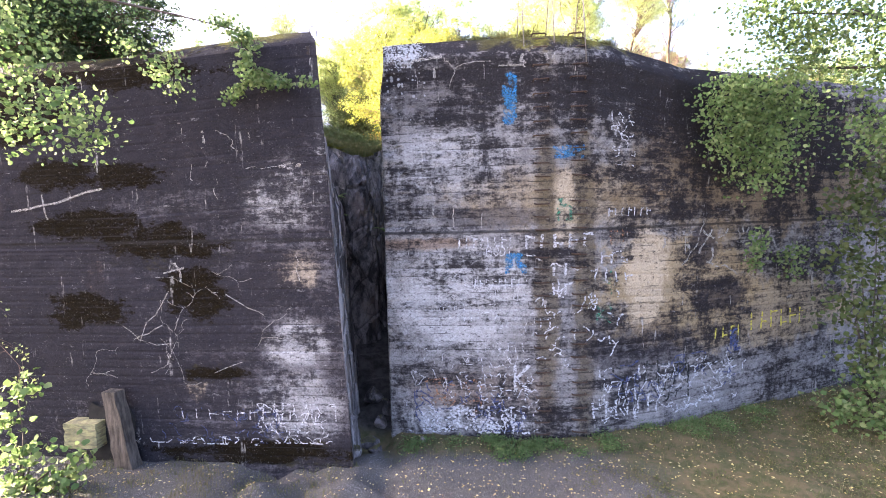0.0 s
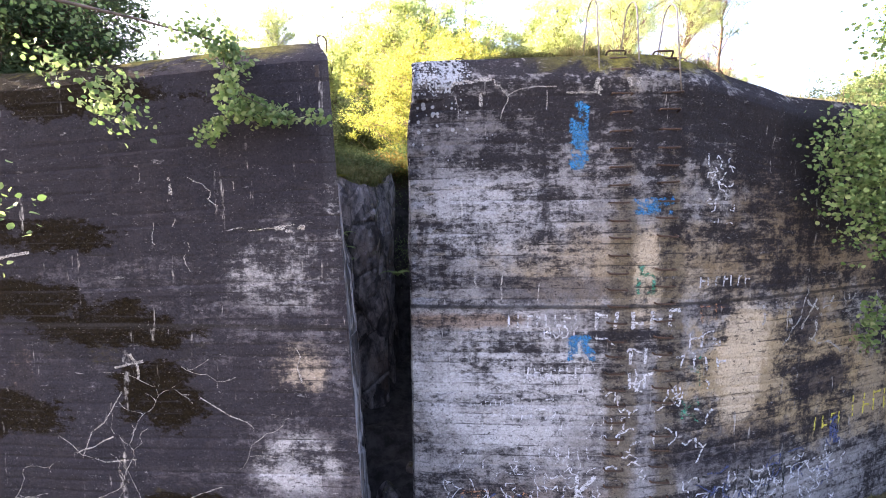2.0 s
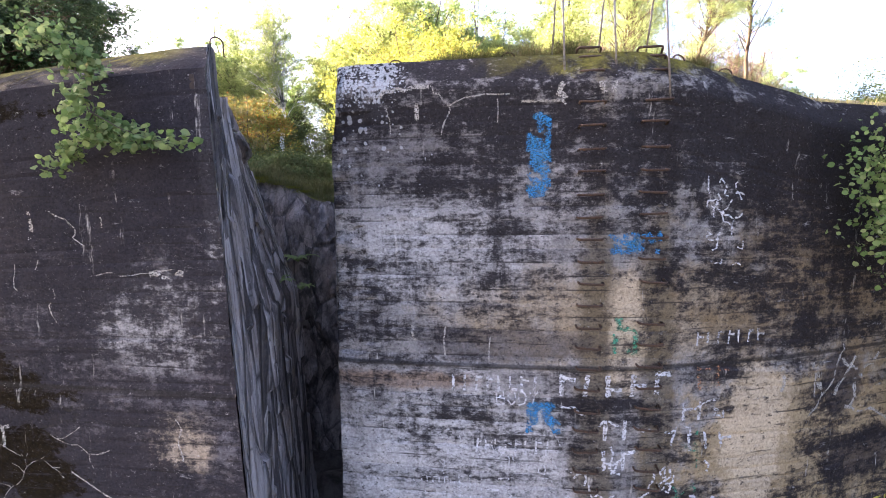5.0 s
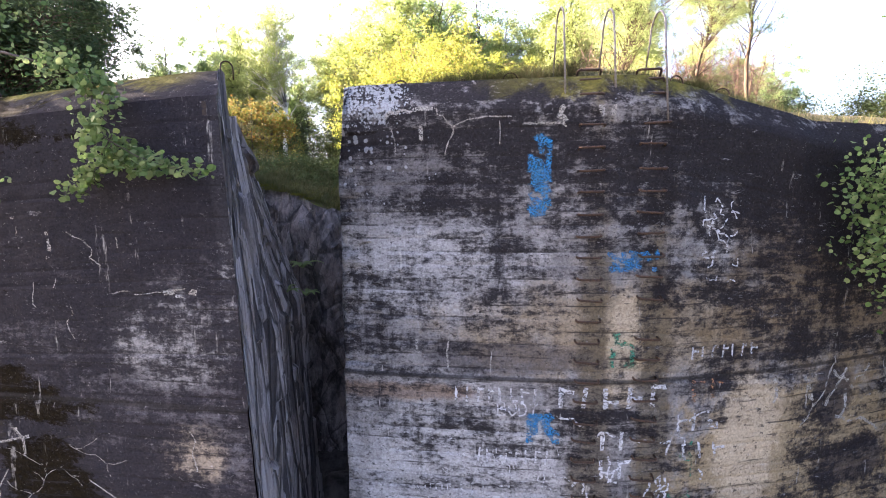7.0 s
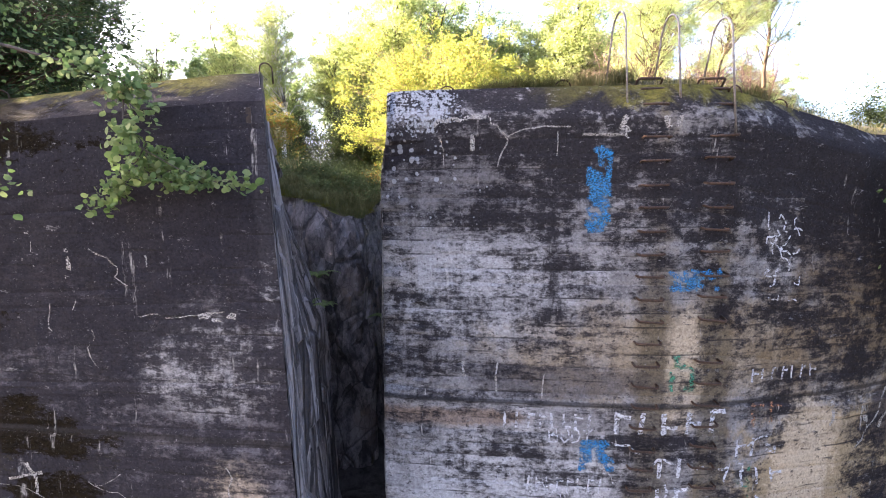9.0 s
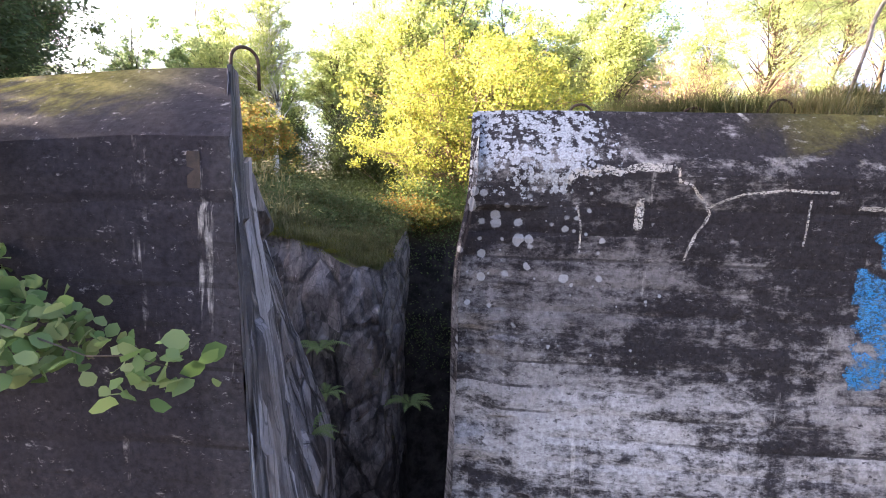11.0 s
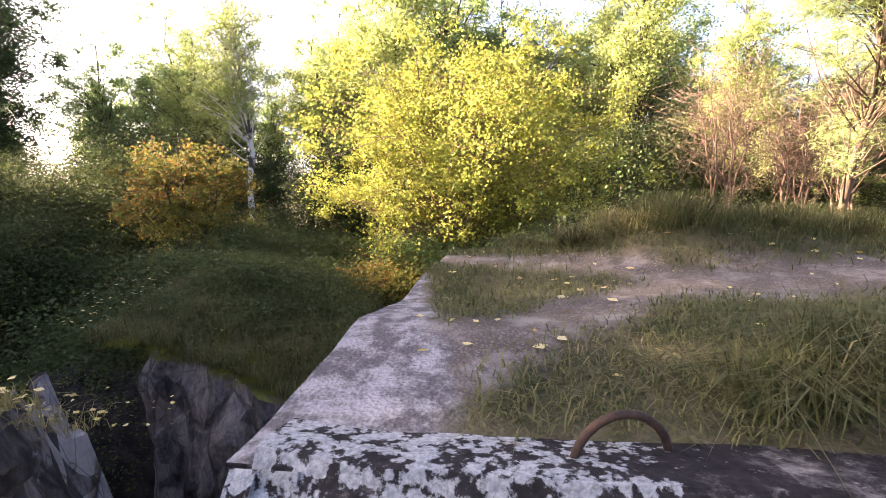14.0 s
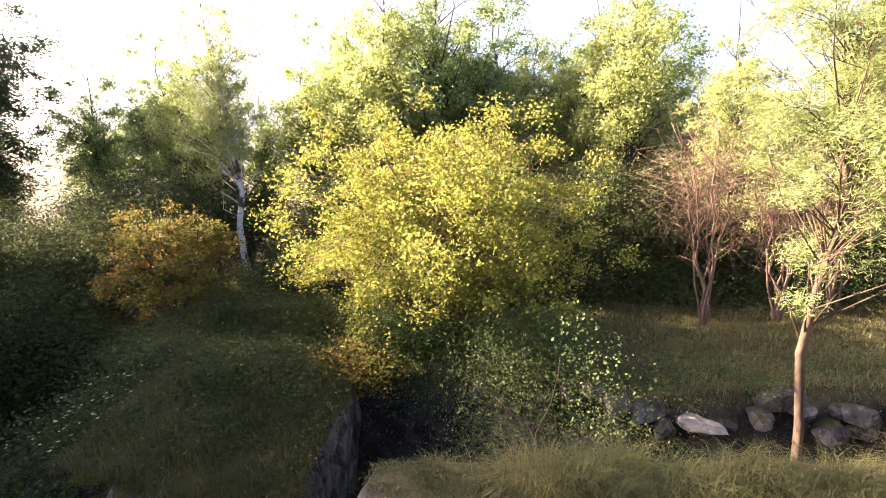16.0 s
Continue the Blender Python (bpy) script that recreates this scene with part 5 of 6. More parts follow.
bars(3.6, 4.55, 2, 0.26, 0.24, 0.05, PAINT_WHITE, E_, "white bars in a column between the ladders", 50)
bars(3.6, 4.15, 2, 0.26, 0.24, 0.05, PAINT_WHITE, E_, "white bars in a column between the ladders", 51)
bars(4.65, 4.35, 3, 0.24, 0.22, 0.04, PAINT_WHITE, E_, "white square marks in a column", 8)
bars(4.55, 4.75, 2, 0.24, 0.2, 0.04, PAINT_WHITE, E_, "white square marks in a column", 9)
bars(4.75, 5.15, 2, 0.3, 0.25, 0.045, PAINT_ORANGE, E_, "washed-out orange bars on concrete", 10)
bars(4.7, 5.72, 7, 0.17, 0.14, 0.028, PAINT_WHITE, E_, "white lettering-sized bars above the joint", 11)
bars(8.35, 2.92, 6, 0.42, 0.30, 0.045, PAINT_YELLOW, E_, "yellow bars near the wall's end", 12)
bars(7.3, 2.85, 4, 0.25, 0.22, 0.035, PAINT_YELLOW, E_, "faded yellow bars on ochre concrete", 13)
bars(5.5, 1.95, 3, 0.62, 0.36, 0.035, PAINT_BLACK, E_, "large black outlined marks", 14, 0.6)
bars(4.4, 1.42, 6, 0.36, 0.24, 0.05, PAINT_WHITE, E_, "white bars low on the wall", 15)
scrawl(0.75, 3.1, 1.15, 1.75, 60, 0.22, 0.05, PAINT_WHITE, E_, "worn white paint scrawls near the ground", 20)
scrawl(0.6, 3.0, 1.2, 2.3, 32, 0.25, 0.03, PAINT_NAVY, E_, "dark blue scrawls near the ground", 21)
scrawl(0.7, 2.2, 1.6, 2.35, 16, 0.35, 0.035, PAINT_ORANGE, E_, "faded orange scrawls on grey concrete", 22)
scrawl(0.5, 3.0, 1.7, 3.1, 26, 0.22, 0.018, PAINT_WHITE, E_, "thin white scrawls on grey concrete", 23)
scrawl(0.4, 3.3, 1.15, 2.5, 60, 0.2, 0.022, PAINT_WHITE, E_, "dense thin white scrawls over older paint", 52)
scrawl(0.8, 3.2, 2.4, 4.6, 40, 0.16, 0.014, PAINT_WHITE, E_, "fine faded white scrawls on grey concrete", 53)
scrawl(4.6, 7.8, 1.3, 2.3, 40, 0.25, 0.03, PAINT_WHITE, E_, "layered white scrawls low on the wall", 54)
scrawl(4.8, 6.6, 1.6, 2.5, 26, 0.3, 0.04, PAINT_BLACK, E_, "black and dark looping scrawls", 55)
scrawl(4.5, 8.3, 1.35, 2.5, 50, 0.28, 0.03, PAINT_WHITE, E_, "white and worn scrawls low on the wall", 24)
scrawl(4.7, 8.0, 1.7, 2.6, 22, 0.3, 0.03, PAINT_NAVY, E_, "dark blue scrawls low on concrete", 25)
scrawl(3.0, 5.1, 2.6, 5.0, 36, 0.2, 0.03, PAINT_WHITE, E_, "white dabs between the ladders", 26)
scrawl(4.75, 5.25, 6.9, 8.0, 18, 0.16, 0.022, PAINT_WHITE, E_, "white dabs beside the ladder", 27, east_drop)
scrawl(4.45, 4.75, 3.5, 4.6, 9, 0.25, 0.03, PAINT_GREEN, E_, "thin green dabs beside the ladder", 28)
scrawl(3.7, 3.95, 5.6, 6.2, 7, 0.2, 0.06, PAINT_GREEN, E_, "green paint run between the ladders", 29)
scrawl(2.62, 2.86, 7.62, 8.65, 26, 0.2, 0.07, PAINT_BLUE, E_, "bright blue paint run down concrete", 30)
scrawl(3.6, 4.2, 6.92, 7.14, 12, 0.2, 0.06, PAINT_BLUE, E_, "bright blue paint smear across the ladders", 31)
scrawl(2.62, 3.02, 4.62, 5.0, 20, 0.16, 0.06, PAINT_BLUE, E_, "bright blue paint patch on concrete", 32)
scrawl(7.75, 8.05, 2.5, 3.0, 12, 0.2, 0.06, PAINT_NAVY, E_, "dull blue paint patch on concrete", 33)
scrawl(-2.2, -0.7, 1.5, 2.3, 55, 0.2, 0.022, PAINT_WHITE, W_, "white scrawls low on the leaning wall", 40)
bars(-3.6, 1.95, 9, 0.22, 0.25, 0.022, PAINT_WHITE, W_, "white bars low on the leaning wall", 41)
scrawl(-4.0, -1.6, 1.5, 2.2, 40, 0.2, 0.016, PAINT_NAVY, W_, "dark blue scrawls low on the leaning wall", 42)
scrawl(-4.5, -2.0, 1.45, 1.6, 16, 0.25, 0.02, PAINT_WHITE, W_, "white line of worn paint", 43)
for i, (x, z, length, h) in enumerate(((-4.9, 6.0, 1.6, 0.3), (-3.9, 4.8, 1.2, 0.2), (-3.9, 3.6, 1.3, -0.5), (-4.1, 2.9, 1.8, 0.35), (-3.6, 3.9, 0.9, 1.2), (-2.6, 7.7, 0.8, -0.9), (-3.3, 7.5, 0.5, -1.6), (-2.2, 3.4, 1.1, 0.4), (-5.2, 2.6, 1.2, 2.2), (-3.2, 6.9, 0.7, 2.0), (-2.9, 4.9, 0.8, -0.2))):
    if z < 5.5:
        lime_cracks(50 + i, x, z, length, 2, 0.009, LIME, W_, "pale forked lime streak on dark concrete", h)


def lime_marks(label, marks, surface):
    """Lime seams of (width, line of true x and z)."""
    for i, (width, line) in enumerate(marks):
        shaken, r = [line[0]], random.Random(i + len(line))
        for (ax, az), (bx, bz) in zip(line, line[1:]):
            shaken += [((ax + bx) / 2 + r.gauss(0, 0.016), (az + bz) / 2 + r.gauss(0, 0.016)), (bx, bz)]
        ribbon("lime_streak", label, [shaken], width, LIME, surface, "lime streaks", category="stain", drawn=False)


lime_marks("pale lime bloom and cracks below the rim", [
    (0.05, [(0.72, 9.10), (0.79, 9.19), (0.95, 9.21), (1.18, 9.22), (1.40, 9.21)]), (0.05, [(1.22, 9.01), (1.22, 8.79)]),
    (0.018, [(1.42, 9.22), (1.46, 9.13), (1.58, 9.05), (1.68, 8.92), (1.61, 8.78), (1.55, 8.59)]), (0.018, [(1.65, 8.95), (1.89, 9.06), (2.14, 9.09), (2.47, 9.08)]),
    (0.014, [(2.31, 9.03), (2.31, 8.72)]), (0.07, [(3.17, 9.2), (3.10, 9.07), (3.19, 9.0)]), (0.03, [(2.62, 8.98), (3.07, 8.98), (3.20, 8.93)]),
    (0.07, [(3.64, 9.2), (3.69, 9.05)]), (0.06, [(3.82, 9.2), (3.81, 9.05)]), (0.035, [(1.11, 5.93), (1.14, 5.71)]), (0.025, [(1.59, 5.99), (1.57, 5.51)]), (0.02, [(2.21, 5.8), (2.19, 5.45)]), (0.014, [(0.80, 8.95), (0.84, 8.62)])], E_)
lime_marks("pale lime seam on dark concrete", [
    (0.05, [(-3.39, 7.62), (-3.42, 7.26)]), (0.07, [(-1.82, 6.85), (-1.54, 6.89), (-1.37, 6.86)]), (0.06, [(-1.66, 6.83), (-1.55, 6.77)]), (0.014, [(-3.17, 6.67), (-3.14, 6.56), (-3.25, 6.44), (-3.16, 6.22)]),
    (0.014, [(-3.91, 7.8), (-3.84, 7.7), (-3.88, 7.51), (-3.84, 7.4)]), (0.016, [(-3.1, 7.62), (-2.87, 7.52), (-2.76, 7.41), (-2.81, 7.3), (-2.66, 7.19)]), (0.016, [(-2.42, 7.55), (-2.41, 7.41)]),
    (0.04, [(-4.47, 4.72), (-4.23, 4.78), (-4.0, 4.83)]), (0.045, [(-4.21, 4.94), (-4.1, 4.79), (-4.1, 4.54)]), (0.02, [(-1.57, 5.07), (-1.5, 4.92), (-1.56, 4.77), (-1.49, 4.54)]),
    (0.012, [(-2.54, 6.83), (-2.33, 6.87), (-2.05, 6.84), (-1.8, 6.86)]), (0.012, [(-3.68, 6.96), (-3.72, 6.77), (-3.68, 6.62)]), (0.012, [(-3.33, 7.04), (-3.4, 6.89)]),
    (0.02, [(-5.25, 3.3), (-4.91, 3.43), (-4.57, 3.61)]), (0.016, [(-5.48, 3.61), (-5.12, 3.3), (-4.74, 3.18), (-4.22, 3.24)]), (0.016, [(-3.5, 2.57), (-2.85, 2.82)]),
    (0.045, [(-7.88, 6.1), (-7.2, 6.2), (-6.39, 6.38), (-5.73, 6.52)]), (0.03, [(-7.11, 6.44), (-7.04, 5.9)]), (0.02, [(-5.12, 3.24), (-4.93, 3.67), (-4.61, 3.98), (-4.38, 4.34)]), (0.02, [(-3.13, 4.27), (-2.65, 3.97), (-2.29, 3.79)])], W_)
lime_cracks(74, 6.0, 4.55, 1.6, 2, 0.03, LIME, E_, "white lime running from a seam", 0.05)
lime_cracks(75, 7.0, 4.65, 0.9, 2, 0.05, LIME, E_, "white lime running from a seam", 0.1)
for i, x in enumerate((5.9, 6.4, 6.9, 7.15, 7.6, 8.0, 8.2, 8.8)):
    lime_cracks(80 + i, x, 5.36, 0.3 + 0.09 * (i % 4), 0, 0.05, LIME, E_, "white lime drip below the joint", -1.57)


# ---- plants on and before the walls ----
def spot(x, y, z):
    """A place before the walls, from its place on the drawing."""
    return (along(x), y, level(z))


def spray(name, label, spine, twig_length, leaf, count, material, bark, seed, droop=0.4, girth=0.02, blur=0.12, category="branch"):
    """A leafy branch: a main stem along spine, side twigs, leaves along them."""
    rng = np.random.default_rng(seed)
    t = Tubes()
    pts = [Vector(spot(*p)) for p in spine]
    t.add(pts, [girth * (1 - 0.8 * i / (len(pts) - 1)) for i in range(len(pts))], 6)
    tips = []
    for a, b in zip(pts, pts[1:]):
        for _ in range(max(int((b - a).length / 0.11), 2)):
            start = a.lerp(b, rng.random())
            d = (Vector(rng.normal(0, 1, 3)) + (b - a).normalized() * 0.6 + Vector((0, 0, -droop))).normalized()
            reach = twig_length * rng.uniform(0.4, 1.1)
            m, e = start + d * reach * 0.5, start + d * reach + Vector((0, 0, -droop * reach * 0.4))
            t.add([start, m, e], [girth * 0.3, girth * 0.2, 0.002], 3)
            tips += [m, m.lerp(e, 0.5), e]
    root = new(name)
    part("stem", t.mesh("stem", bark), root)
    tips = np.array([tuple(p) for p in tips])
    at = tips[rng.integers(0, len(tips), count)] + rng.normal(0, blur, (count, 3)) * np.array([1, 1, 0.7])
    part("foliage", leaf_mesh("foliage", at, leaf, material, rng, droop, 0.8, near=True), root)
    return tagged(root, label, category)


# the tree by the leaning wall: trunk out of sight, limbs reaching over the wall
alder = Tubes()
alder.add([spot(*p) for p in ((-8.4, -3.9, 0.9), (-8.3, -3.8, 3.5), (-8.0, -3.6, 6.5), (-7.6, -3.2, 9.2), (-7.4, -3.0, 12.0))], [0.2, 0.17, 0.14, 0.1, 0.04], 10)
alder.add([spot(*p) for p in ((-7.7, -3.3, 8.8), (-6.0, -2.6, 9.9), (-4.4, -2.0, 10.15), (-3.0, -1.7, 9.75), (-2.0, -1.62, 9.35))], [0.06, 0.045, 0.03, 0.018, 0.01], 8)
alder.add([spot(*p) for p in ((-7.8, -3.5, 8.0), (-6.0, -4.4, 8.8), (-4.2, -4.8, 9.0), (-2.9, -4.8, 8.6))], [0.06, 0.045, 0.03, 0.01], 8)
alder.add([spot(*p) for p in ((-7.5, -3.1, 10.0), (-6.4, -1.0, 11.0), (-5.2, 0.6, 11.4))], [0.06, 0.04, 0.01], 8)
front_tree = tagged(new("alder_tree"), "green broadleaved tree reaching over the leaning wall", "tree")
part("trunk", alder.mesh("trunk", BARK), front_tree)
rng = np.random.default_rng(61)


def fill(centres, k, sigma, seed, leaf, material, parent, name="foliage"):
    r = np.random.default_rng(seed)
    pts = np.concatenate([np.array(spot(*c)) + r.normal(0, 1, (k, 3)) * np.array(sigma) for c in centres])
    return part(name, leaf_mesh(name, pts, leaf, material, r, 0.5, 0.8, near=True), parent)


fill([(-4.6, -4.6, 8.9), (-4.0, -4.7, 8.5), (-3.4, -4.8, 8.4), (-3.1, -4.75, 7.9), (-2.8, -4.7, 7.4), (-3.3, -4.7, 7.1), (-3.6, -4.7, 7.6), (-2.55, -4.7, 7.0), (-4.4, -4.6, 8.0), (-5.2, -4.4, 8.6), (-4.8, -4.4, 9.6)], 230, (0.22, 0.22, 0.2), 62, 0.068, LEAF_GREEN, front_tree)
fill([(-3.0, -2.4, 8.35), (-2.75, -2.4, 8.15), (-2.85, -2.45, 8.6), (-3.4, -2.5, 8.8), (-2.1, -1.7, 9.4), (-2.35, -1.7, 9.55), (-1.9, -1.65, 9.2)], 90, (0.13, 0.13, 0.11), 63, 0.07, LEAF_GREEN, front_tree)
fill([(-6.4, -1.0, 10.6), (-5.6, 0.3, 11.2), (-5.0, 0.6, 10.8), (-7.0, -1.5, 11.4), (-6.0, -0.3, 11.8), (-7.6, 0.2, 11.0), (-8.4, -0.5, 11.6)], 260, (0.5, 0.5, 0.4), 64, 0.085, LEAF_GREEN, front_tree)
spray("hanging_branch", "fresh green leafy branch hanging before the leaning wall", [(-1.98, -1.62, 9.35), (-1.95, -1.72, 8.85), (-1.75, -1.8, 8.55), (-1.4, -1.85, 8.35), (-1.05, -1.8, 8.2)], 0.33, 0.075, 640, LEAF_GREEN, BARK, 65, 0.3, 0.012, 0.08)
spray("hanging_branch", "small green leafy twig against dark concrete", [(-1.75, -1.7, 8.6), (-1.95, -1.7, 8.3), (-2.1, -1.66, 8.0)], 0.25, 0.07, 260, LEAF_GREEN, BARK, 66, 0.3, 0.01, 0.07)

# the tree by the curved wall's end
beech = Tubes()
beech.add([spot(*p) for p in ((12.6, 0.2, 0.9), (12.5, 0.3, 4.0), (12.2, 0.4, 7.5), (11.9, 0.4, 11.0), (11.8, 0.5, 14.0))], [0.22, 0.19, 0.15, 0.1, 0.03], 10)
for goal in ((7.4, 0.5, 8.6), (7.9, 0.3, 9.8), (8.5, 0.2, 10.8), (8.2, 0.6, 7.6), (9.0, -0.6, 8.4), (8.8, -0.2, 9.6)):
    beech.add([spot(12.0, 0.4, goal[2] - 1.0), spot(10.0, 0.5, goal[2] - 0.1), spot(*goal)], [0.06, 0.04, 0.008], 6)
end_tree = tagged(new("lime_tree"), "green tree with drooping leafy boughs at the wall's end", "tree")
part("trunk", beech.mesh("trunk", BARK), end_tree)
fill([(7.3, 0.5, 8.3), (7.0, 0.5, 7.9), (7.5, 0.55, 7.6), (7.2, 0.6, 7.2), (7.9, 0.5, 8.0), (7.8, 0.5, 7.0), (7.7, 0.5, 6.6), (8.3, 0.5, 7.6), (8.3, 0.3, 8.6), (8.6, 0.4, 9.2), (8.0, 0.4, 9.4), (7.6, 0.4, 10.0), (8.4, 0.2, 10.2), (9.2, 0.2, 9.8),
      (9.0, 0.2, 10.8), (9.4, -0.2, 9.0), (9.3, -0.3, 8.2), (9.5, 0.0, 7.2), (8.9, 0.1, 11.4), (9.8, 0.2, 11.6), (10.4, 0.3, 10.4), (10.2, 0.1, 8.4), (10.9, 0.2, 9.4), (10.8, 0.3, 7.4)], 640, (0.33, 0.28, 0.30), 71, 0.075, LEAF_GREEN, end_tree)


def shrub(name, label, base, clumps, k, sigma, leaf, material, seed):
    root = tagged(new(name), label, "shrub")
    t = Tubes()
    b = Vector(spot(*base))
    for c in clumps:
        g = Vector(spot(*c))
        t.add([b, b.lerp(g, 0.5) + Vector((0.05, 0.03, 0.12)), g], [0.022, 0.014, 0.004], 5)
    part("stem", t.mesh("stem", BARK), root)
    fill(clumps, k, sigma, seed, leaf, material, root)
    return root


shrub("elder_shrub", "dark green shrub crowding the wall's end", (10.6, 1.4, 1.0), [(10.2, 1.5, 5.8), (10.8, 1.6, 5.2), (10.0, 1.4, 4.6), (10.8, 1.3, 4.2), (10.1, 1.3, 3.6), (11.0, 1.3, 3.2), (10.3, 1.0, 2.6), (10.9, 0.9, 2.0), (11.5, 1.2, 4.8), (11.6, 1.2, 2.6), (10.6, 1.5, 6.5), (11.2, 1.4, 6.4)], 260, (0.34, 0.3, 0.28), 0.11, LEAF_DARK, 72)
shrub("maple_shrub", "bright green low shrub at the wall's foot", (10.0, 0.6, 1.0), [(9.6, 0.6, 1.6), (10.1, 0.4, 1.4), (10.6, 0.2, 1.7), (10.3, 0.7, 2.1), (11.2, 0.1, 1.5), (11.7, -0.2, 1.8)], 180, (0.28, 0.28, 0.2), 0.12, LEAF_GREEN, 73)
shrub("sapling", "small green sapling rooted in the wall's joint", (8.15, 1.52, 4.3), [(8.1, 1.42, 4.9), (8.2, 1.4, 5.15), (8.05, 1.42, 4.6)], 60, (0.12, 0.08, 0.12), 0.085, LEAF_GREEN, 74)
shrub("sapling", "small green sapling on ochre concrete", (9.0, 1.95, 4.2), [(8.9, 1.75, 4.7), (9.2, 1.8, 4.8), (9.05, 1.75, 4.4)], 60, (0.14, 0.08, 0.12), 0.085, LEAF_GREEN, 75)
shrub("maple_shrub", "bright green maple shoots before the leaning wall", (-5.6, -2.6, 1.0), [(-5.42, -2.7, 3.0), (-5.63, -2.7, 2.37), (-5.3, -2.7, 1.84), (-4.82, -2.7, 1.33), (-5.6, -2.7, 1.19), (-4.61, -2.7, 1.71), (-5.22, -2.7, 1.1), (-5.75, -2.7, 1.67)], 60, (0.2, 0.16, 0.15), 0.13, LEAF_GREEN, 76)
spray("hanging_branch", "thin trailing twigs before dark concrete", [(-6.4, -2.4, 5.0), (-6.1, -2.4, 4.4), (-5.9, -2.45, 3.8), (-5.5, -2.4, 3.2)], 0.5, 0.05, 160, LEAF_PALE, TWIG, 77, 0.7, 0.012, 0.08)


def fern(base, size, seed, label):
    """A fern: arching fronds with rows of narrow leaflets."""
    rng = np.random.default_rng(seed)
    root = tagged(new("fern"), label, "fern")
    root.matrix_basis = pose(*base)
    for k in range(11):
        a = 2 * math.pi * k / 11 + rng.normal(0, 0.2)
        verts, faces = [], []
        reach = size * rng.uniform(0.7, 1.1)
        for i in range(16):
            t = i / 15
            r, z = reach * t * 0.8, reach * (0.9 * t - 0.75 * t * t)
            w = reach * 0.17 * math.sin(math.pi * min(t * 0.95 + 0.06, 1)) + 0.004
            c = Vector((math.cos(a) * r, math.sin(a) * r, z))
            n = Vector((-math.sin(a), math.cos(a), 0))
            f = Vector((math.cos(a), math.sin(a), 0.2)) * reach * 0.022
            verts += [c, c + n * w + f * 1.5 - Vector((0, 0, w * 0.25)), c - n * w + f * 1.5 - Vector((0, 0, w * 0.25))]
            if i:
                a0, a1 = 3 * i - 3, 3 * i
                faces += [(a0, a1, a0 + 1), (a0, a0 + 2, a1)]
        part("frond", mesh_of("frond", verts, faces, LEAF_GREEN), root)
    return root


fern((-2.55, 4.1, 6.3), 0.62, 1, "bright green fern growing from the rock face")
fern((-1.75, 1.55, 6.2), 0.55, 2, "green fern in the cleft")
fern((-1.05, 4.6, 5.2), 0.6, 3, "shaded green fern in the trench")
fern((-2.3, 3.7, 5.7), 0.5, 4, "shaded green fern below the rock spur")


# ---- stones ----
def boulder(name, label, base, size, seed, material=None):
    """A broken, faceted stone."""
    bm = bmesh.new()
    bmesh.ops.create_icosphere(bm, subdivisions=3, radius=1.0)
    for v in bm.verts:
        c = v.co.copy()
        d = 1 + 0.28 * fbm(c.x * 1.1 + seed, c.y * 1.1, c.z * 1.1) + 0.07 * fbm(c.x * 4, c.y * 4 + seed, c.z * 4)
        flat = max(abs(c.x), abs(c.y), abs(c.z))
        v.co = Vector((c.x * size[0], c.y * size[1], c.z * size[2])) * d * (0.55 + 0.45 / (flat + 0.2))
    r = random.Random(seed)
    for _ in range(11):                              # broken faces
        n = Vector((r.gauss(0, 1), r.gauss(0, 1), r.gauss(0, 0.8))).normalized()
        reach = max(v.co.dot(n) for v in bm.verts) * r.uniform(0.45, 0.75)
        for v in bm.verts:
            over = v.co.dot(n) - reach
            if over > 0:
                v.co -= n * over * 0.94
    me = bpy.data.meshes.new(name)
    bm.to_mesh(me)
    bm.free()
    me.materials.append(material or ROCK)
    ob = part(name, me)
    ob.matrix_basis = pose(base[0], base[1], base[2], 0, 0, seed * 50)
    return tagged(ob, label, "stone")


PALE_STONE = simple("pale_stone", (0.27, 0.25, 0.24), (0.13, 0.115, 0.105), 5, 0.85, 0.6)
boulder("stone_slab", "grey broken slab at the path's end", (0.36, 3.2, 9.60), (0.22, 0.16, 0.10), 1, PALE_STONE)
boulder("stone", "small pale stone by the verge", (0.75, -0.35, 0.62), (0.11, 0.09, 0.10), 2, PALE_STONE)
rng = np.random.default_rng(15)
for i in range(9):
    y = -0.9 + 0.45 * i
    ob = boulder("rubble_stone", "dark fallen stone on the cleft's floor", (-0.42 + rng.normal(0, 0.22), y, land(-0.4, y) + 0.08), tuple(rng.uniform(0.14, 0.34, 3)), 20 + i)
    tagged(ob, group="rubble in the cleft")
for i in range(24):
    x = 1.9 + 0.36 * i
    y = ditch_edge(x) - 0.04 + rng.normal(0, 0.10)
    ob = boulder("ditch_stone", "rough stone in the ditch's broken edge", (x, y, 8.36 + rng.uniform(-0.5, 0.06)), (rng.uniform(0.3, 0.6), rng.uniform(0.2, 0.32), rng.uniform(0.10, 0.26)), 40 + i, PALE_STONE if i == 6 else ROCK)
    tagged(ob, group="stones along the ditch")
for i in range(9):
    x, y = -2.85 - 0.55 * i + rng.normal(0, 0.15), 2.1 - 0.05 * i + rng.normal(0, 0.2)
    ob = boulder("shelf_stone", "tilted slab on the rock shelf", (x, y - 0.5, top_l(x, y - 0.5)), (rng.uniform(0.25, 0.5), rng.uniform(0.2, 0.4), rng.uniform(0.12, 0.26)), 60 + i)
    tagged(ob, group="slabs on the shelf")

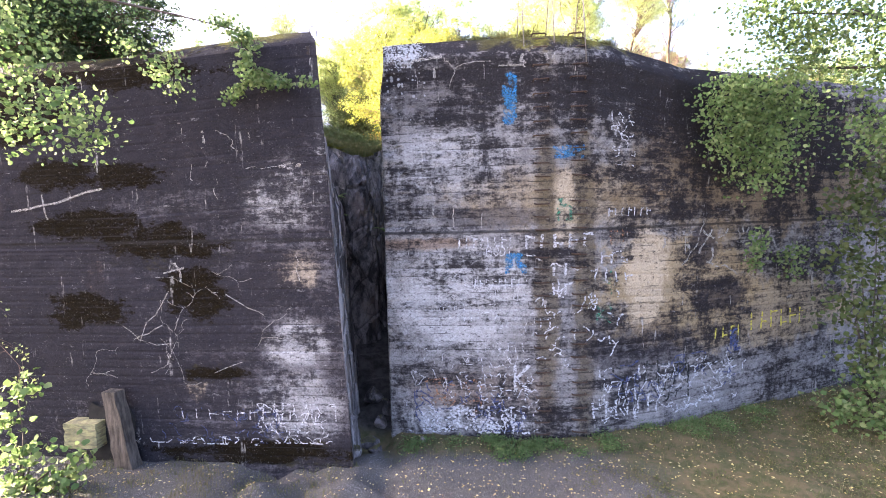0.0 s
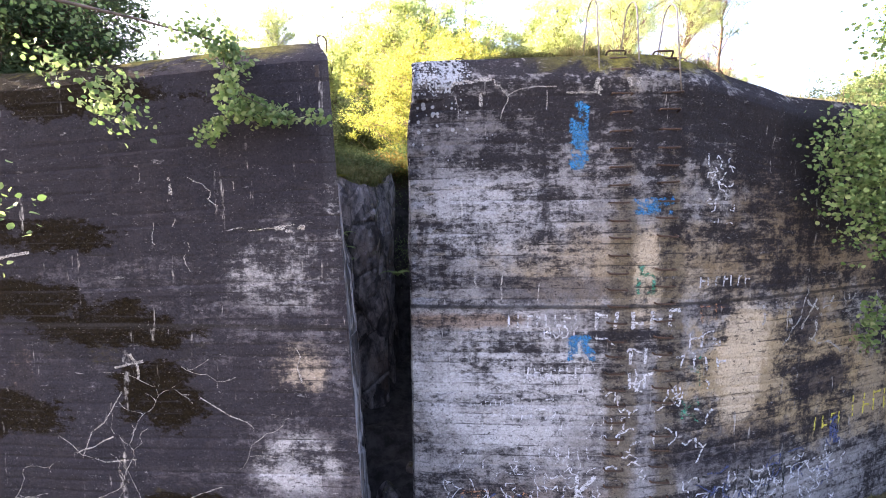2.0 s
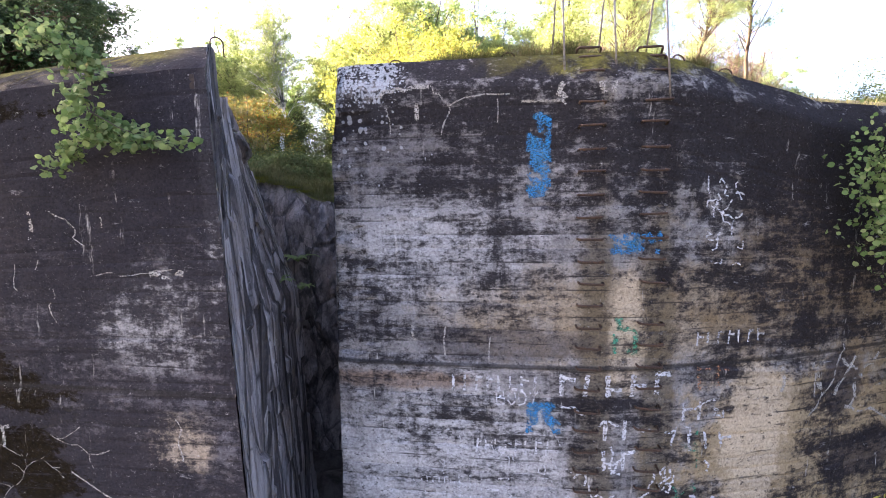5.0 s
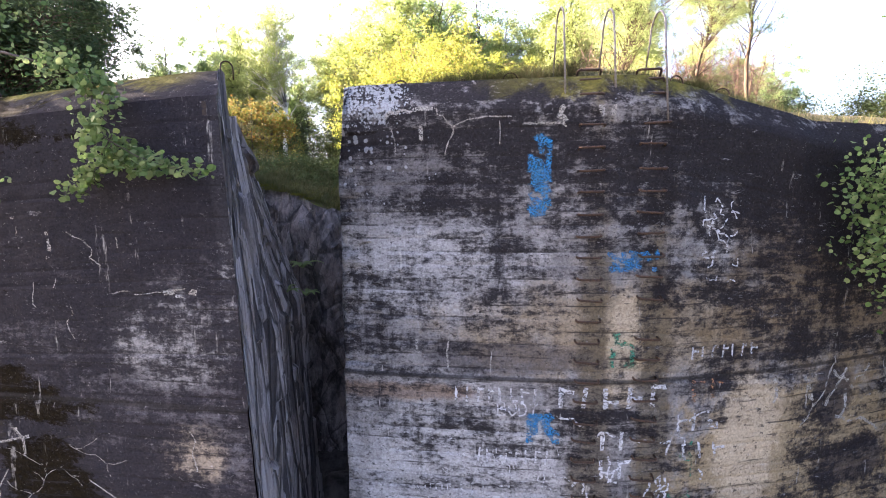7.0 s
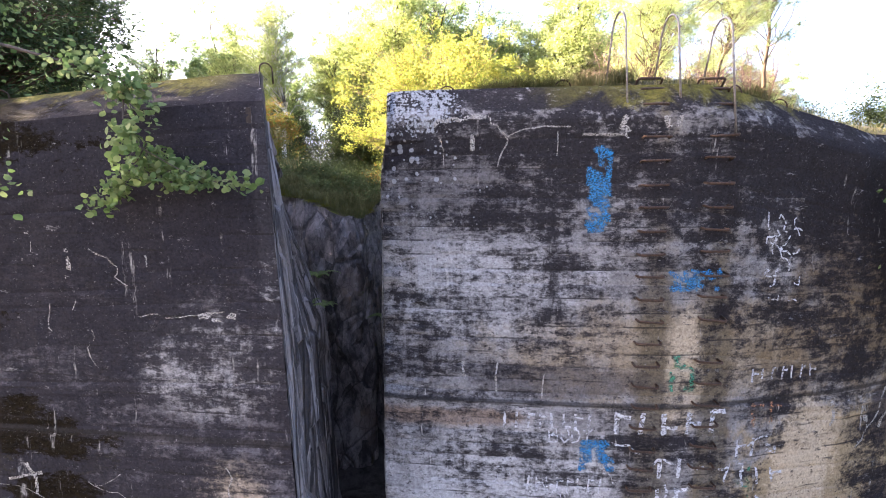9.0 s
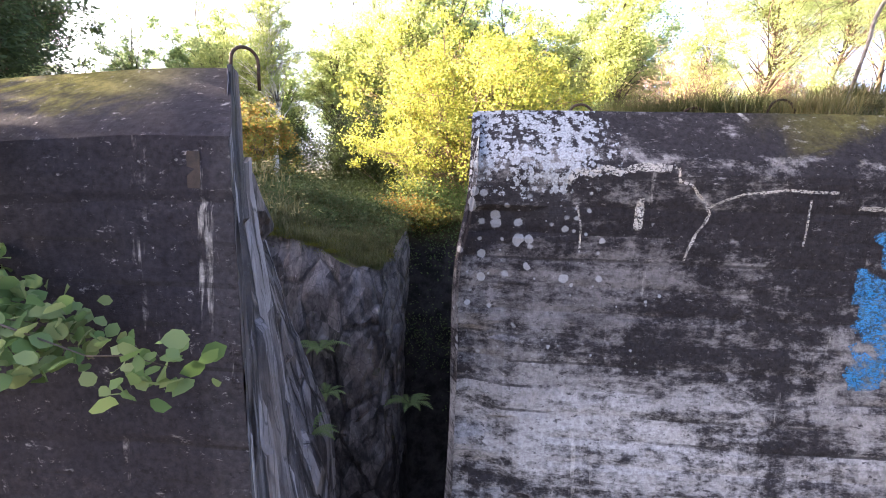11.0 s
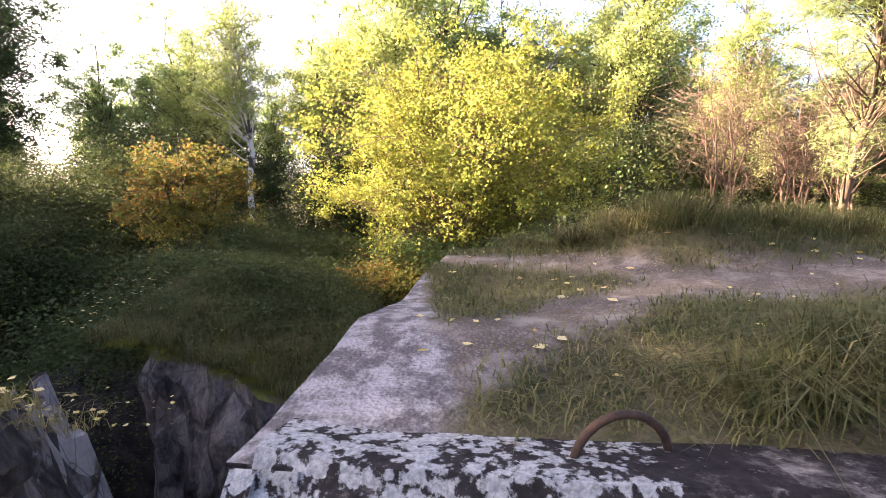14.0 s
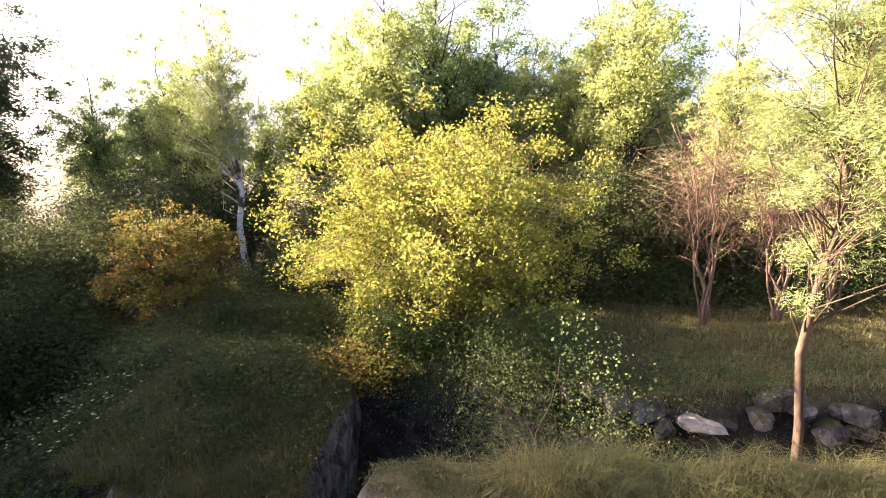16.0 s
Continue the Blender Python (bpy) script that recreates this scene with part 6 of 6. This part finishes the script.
for i, (x, y, z, sx, sy, sz) in enumerate(((-1.95, 0.25, 9.05, 0.30, 0.5, 0.3), (-2.3, 0.9, 8.95, 0.4, 0.45, 0.36), (-2.55, 1.6, 8.7, 0.35, 0.5, 0.36), (-2.9, 1.9, 8.6, 0.5, 0.4, 0.36), (-3.5, 2.2, 8.6, 0.5, 0.35, 0.3),
                                      (-2.7, 0.6, 9.3, 0.5, 0.4, 0.2), (-3.6, 1.0, 9.2, 0.6, 0.45, 0.2))):
    ob = boulder("rock_slab", "angular dark rock slab at the shelf's broken rim", (x, y, z), (sx, sy, sz), 100 + i)
    tagged(ob, group="broken slabs")
# broken-out hollow drawn as a flat sheet, its deep shade put into the colour
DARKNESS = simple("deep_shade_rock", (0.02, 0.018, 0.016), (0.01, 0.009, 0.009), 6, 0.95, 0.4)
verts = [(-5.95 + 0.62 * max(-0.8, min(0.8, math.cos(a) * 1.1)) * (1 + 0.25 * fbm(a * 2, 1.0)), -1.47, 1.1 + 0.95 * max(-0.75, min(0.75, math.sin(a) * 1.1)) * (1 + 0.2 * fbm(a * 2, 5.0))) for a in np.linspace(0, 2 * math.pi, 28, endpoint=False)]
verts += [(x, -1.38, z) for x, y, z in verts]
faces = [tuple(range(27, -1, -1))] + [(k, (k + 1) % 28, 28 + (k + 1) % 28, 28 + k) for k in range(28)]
hollow = part("hollow_shade", mesh_of("hollow_shade", verts, faces, DARKNESS))
tagged(hollow, "dark sheet for the shade in the broken-out hollow at the leaning wall's foot", "hollow", kind="structure")

# young birch with pale forked stems behind the wall top
young = Tubes()
young.add([(1.55, 4.5, 6.7), (1.58, 4.35, 8.9), (1.55, 4.2, 9.5)], [0.014, 0.011, 0.009], 6)
young.add([(1.55, 4.2, 9.5), (1.3, 4.2, 9.72), (1.15, 4.25, 9.85)], [0.007, 0.005, 0.003], 5)
young.add([(1.55, 4.2, 9.5), (1.7, 4.25, 9.8), (1.78, 4.3, 10.1), (1.8, 4.35, 10.25)], [0.007, 0.006, 0.004, 0.002], 5)
young_birch = tagged(new("birch_sapling"), "thin forked pale-stemmed birch sapling with sparse leaves", "tree")
part("trunk", young.mesh("trunk", TWIG), young_birch)
fill([(1.9, 4.8, 10.3), (2.05, 4.9, 10.0), (1.3, 4.7, 9.8), (2.3, 5.2, 9.8), (2.4, 5.3, 9.4), (2.2, 5.1, 9.1)], 60, (0.16, 0.16, 0.18), 91, 0.035, LEAF_GREEN, young_birch)

# opening with a broken pier at the leaning wall's foot
pier = tagged(new("broken_pier"), "leaning broken timber-marked pier in a dark opening", "pier")
verts, faces = [], []
for j in range(14):
    t = j / 13
    for dx, dy in ((-0.2, -0.1), (0.16, -0.12), (0.2, 0.12), (-0.18, 0.14)):
        verts.append((-5.55 + 0.22 * (0.5 - t) + dx * (1.15 - 0.3 * t) + 0.03 * fbm(t * 6, dx * 9), -1.66 + dy + 0.03 * fbm(t * 5, dy * 9), 0.45 + 1.8 * t))
for j in range(13):
    for k in range(4):
        a, b = j * 4 + k, j * 4 + (k + 1) % 4
        faces.append((a, b, b + 4, a + 4))
faces.append(tuple(range(52, 56)))
TIMBER = simple("old_timber", (0.11, 0.09, 0.075), (0.03, 0.025, 0.02), 4, 0.95, 0.9, (3, 3, 0.4), depth=0.05)
part("post", mesh_of("post", verts, faces, TIMBER), pier)
YELLOWED = simple("yellowed_concrete", (0.30, 0.28, 0.14), (0.12, 0.11, 0.07), 5, 0.9, 0.5, (1, 1, 4))
block = tagged(new("footing_block", None), "yellowish concrete footing block by the pier", "block")
bm = bmesh.new()
bmesh.ops.create_cube(bm, size=1.0)
bmesh.ops.subdivide_edges(bm, edges=bm.edges[:], cuts=5, use_grid_fill=True)
for v in bm.verts:
    v.co = Vector((v.co.x * 0.75 + 0.02 * fbm(v.co.y * 5, v.co.z * 5), v.co.y * 0.35 + 0.02 * fbm(v.co.x * 5, v.co.z * 5), v.co.z * 0.55 + 0.02 * fbm(v.co.x * 6, v.co.y * 6)))
me = bpy.data.meshes.new("body")
bm.to_mesh(me)
bm.free()
me.materials.append(YELLOWED)
part("body", me, block)
block.matrix_basis = pose(-6.45, -1.55, 1.25)
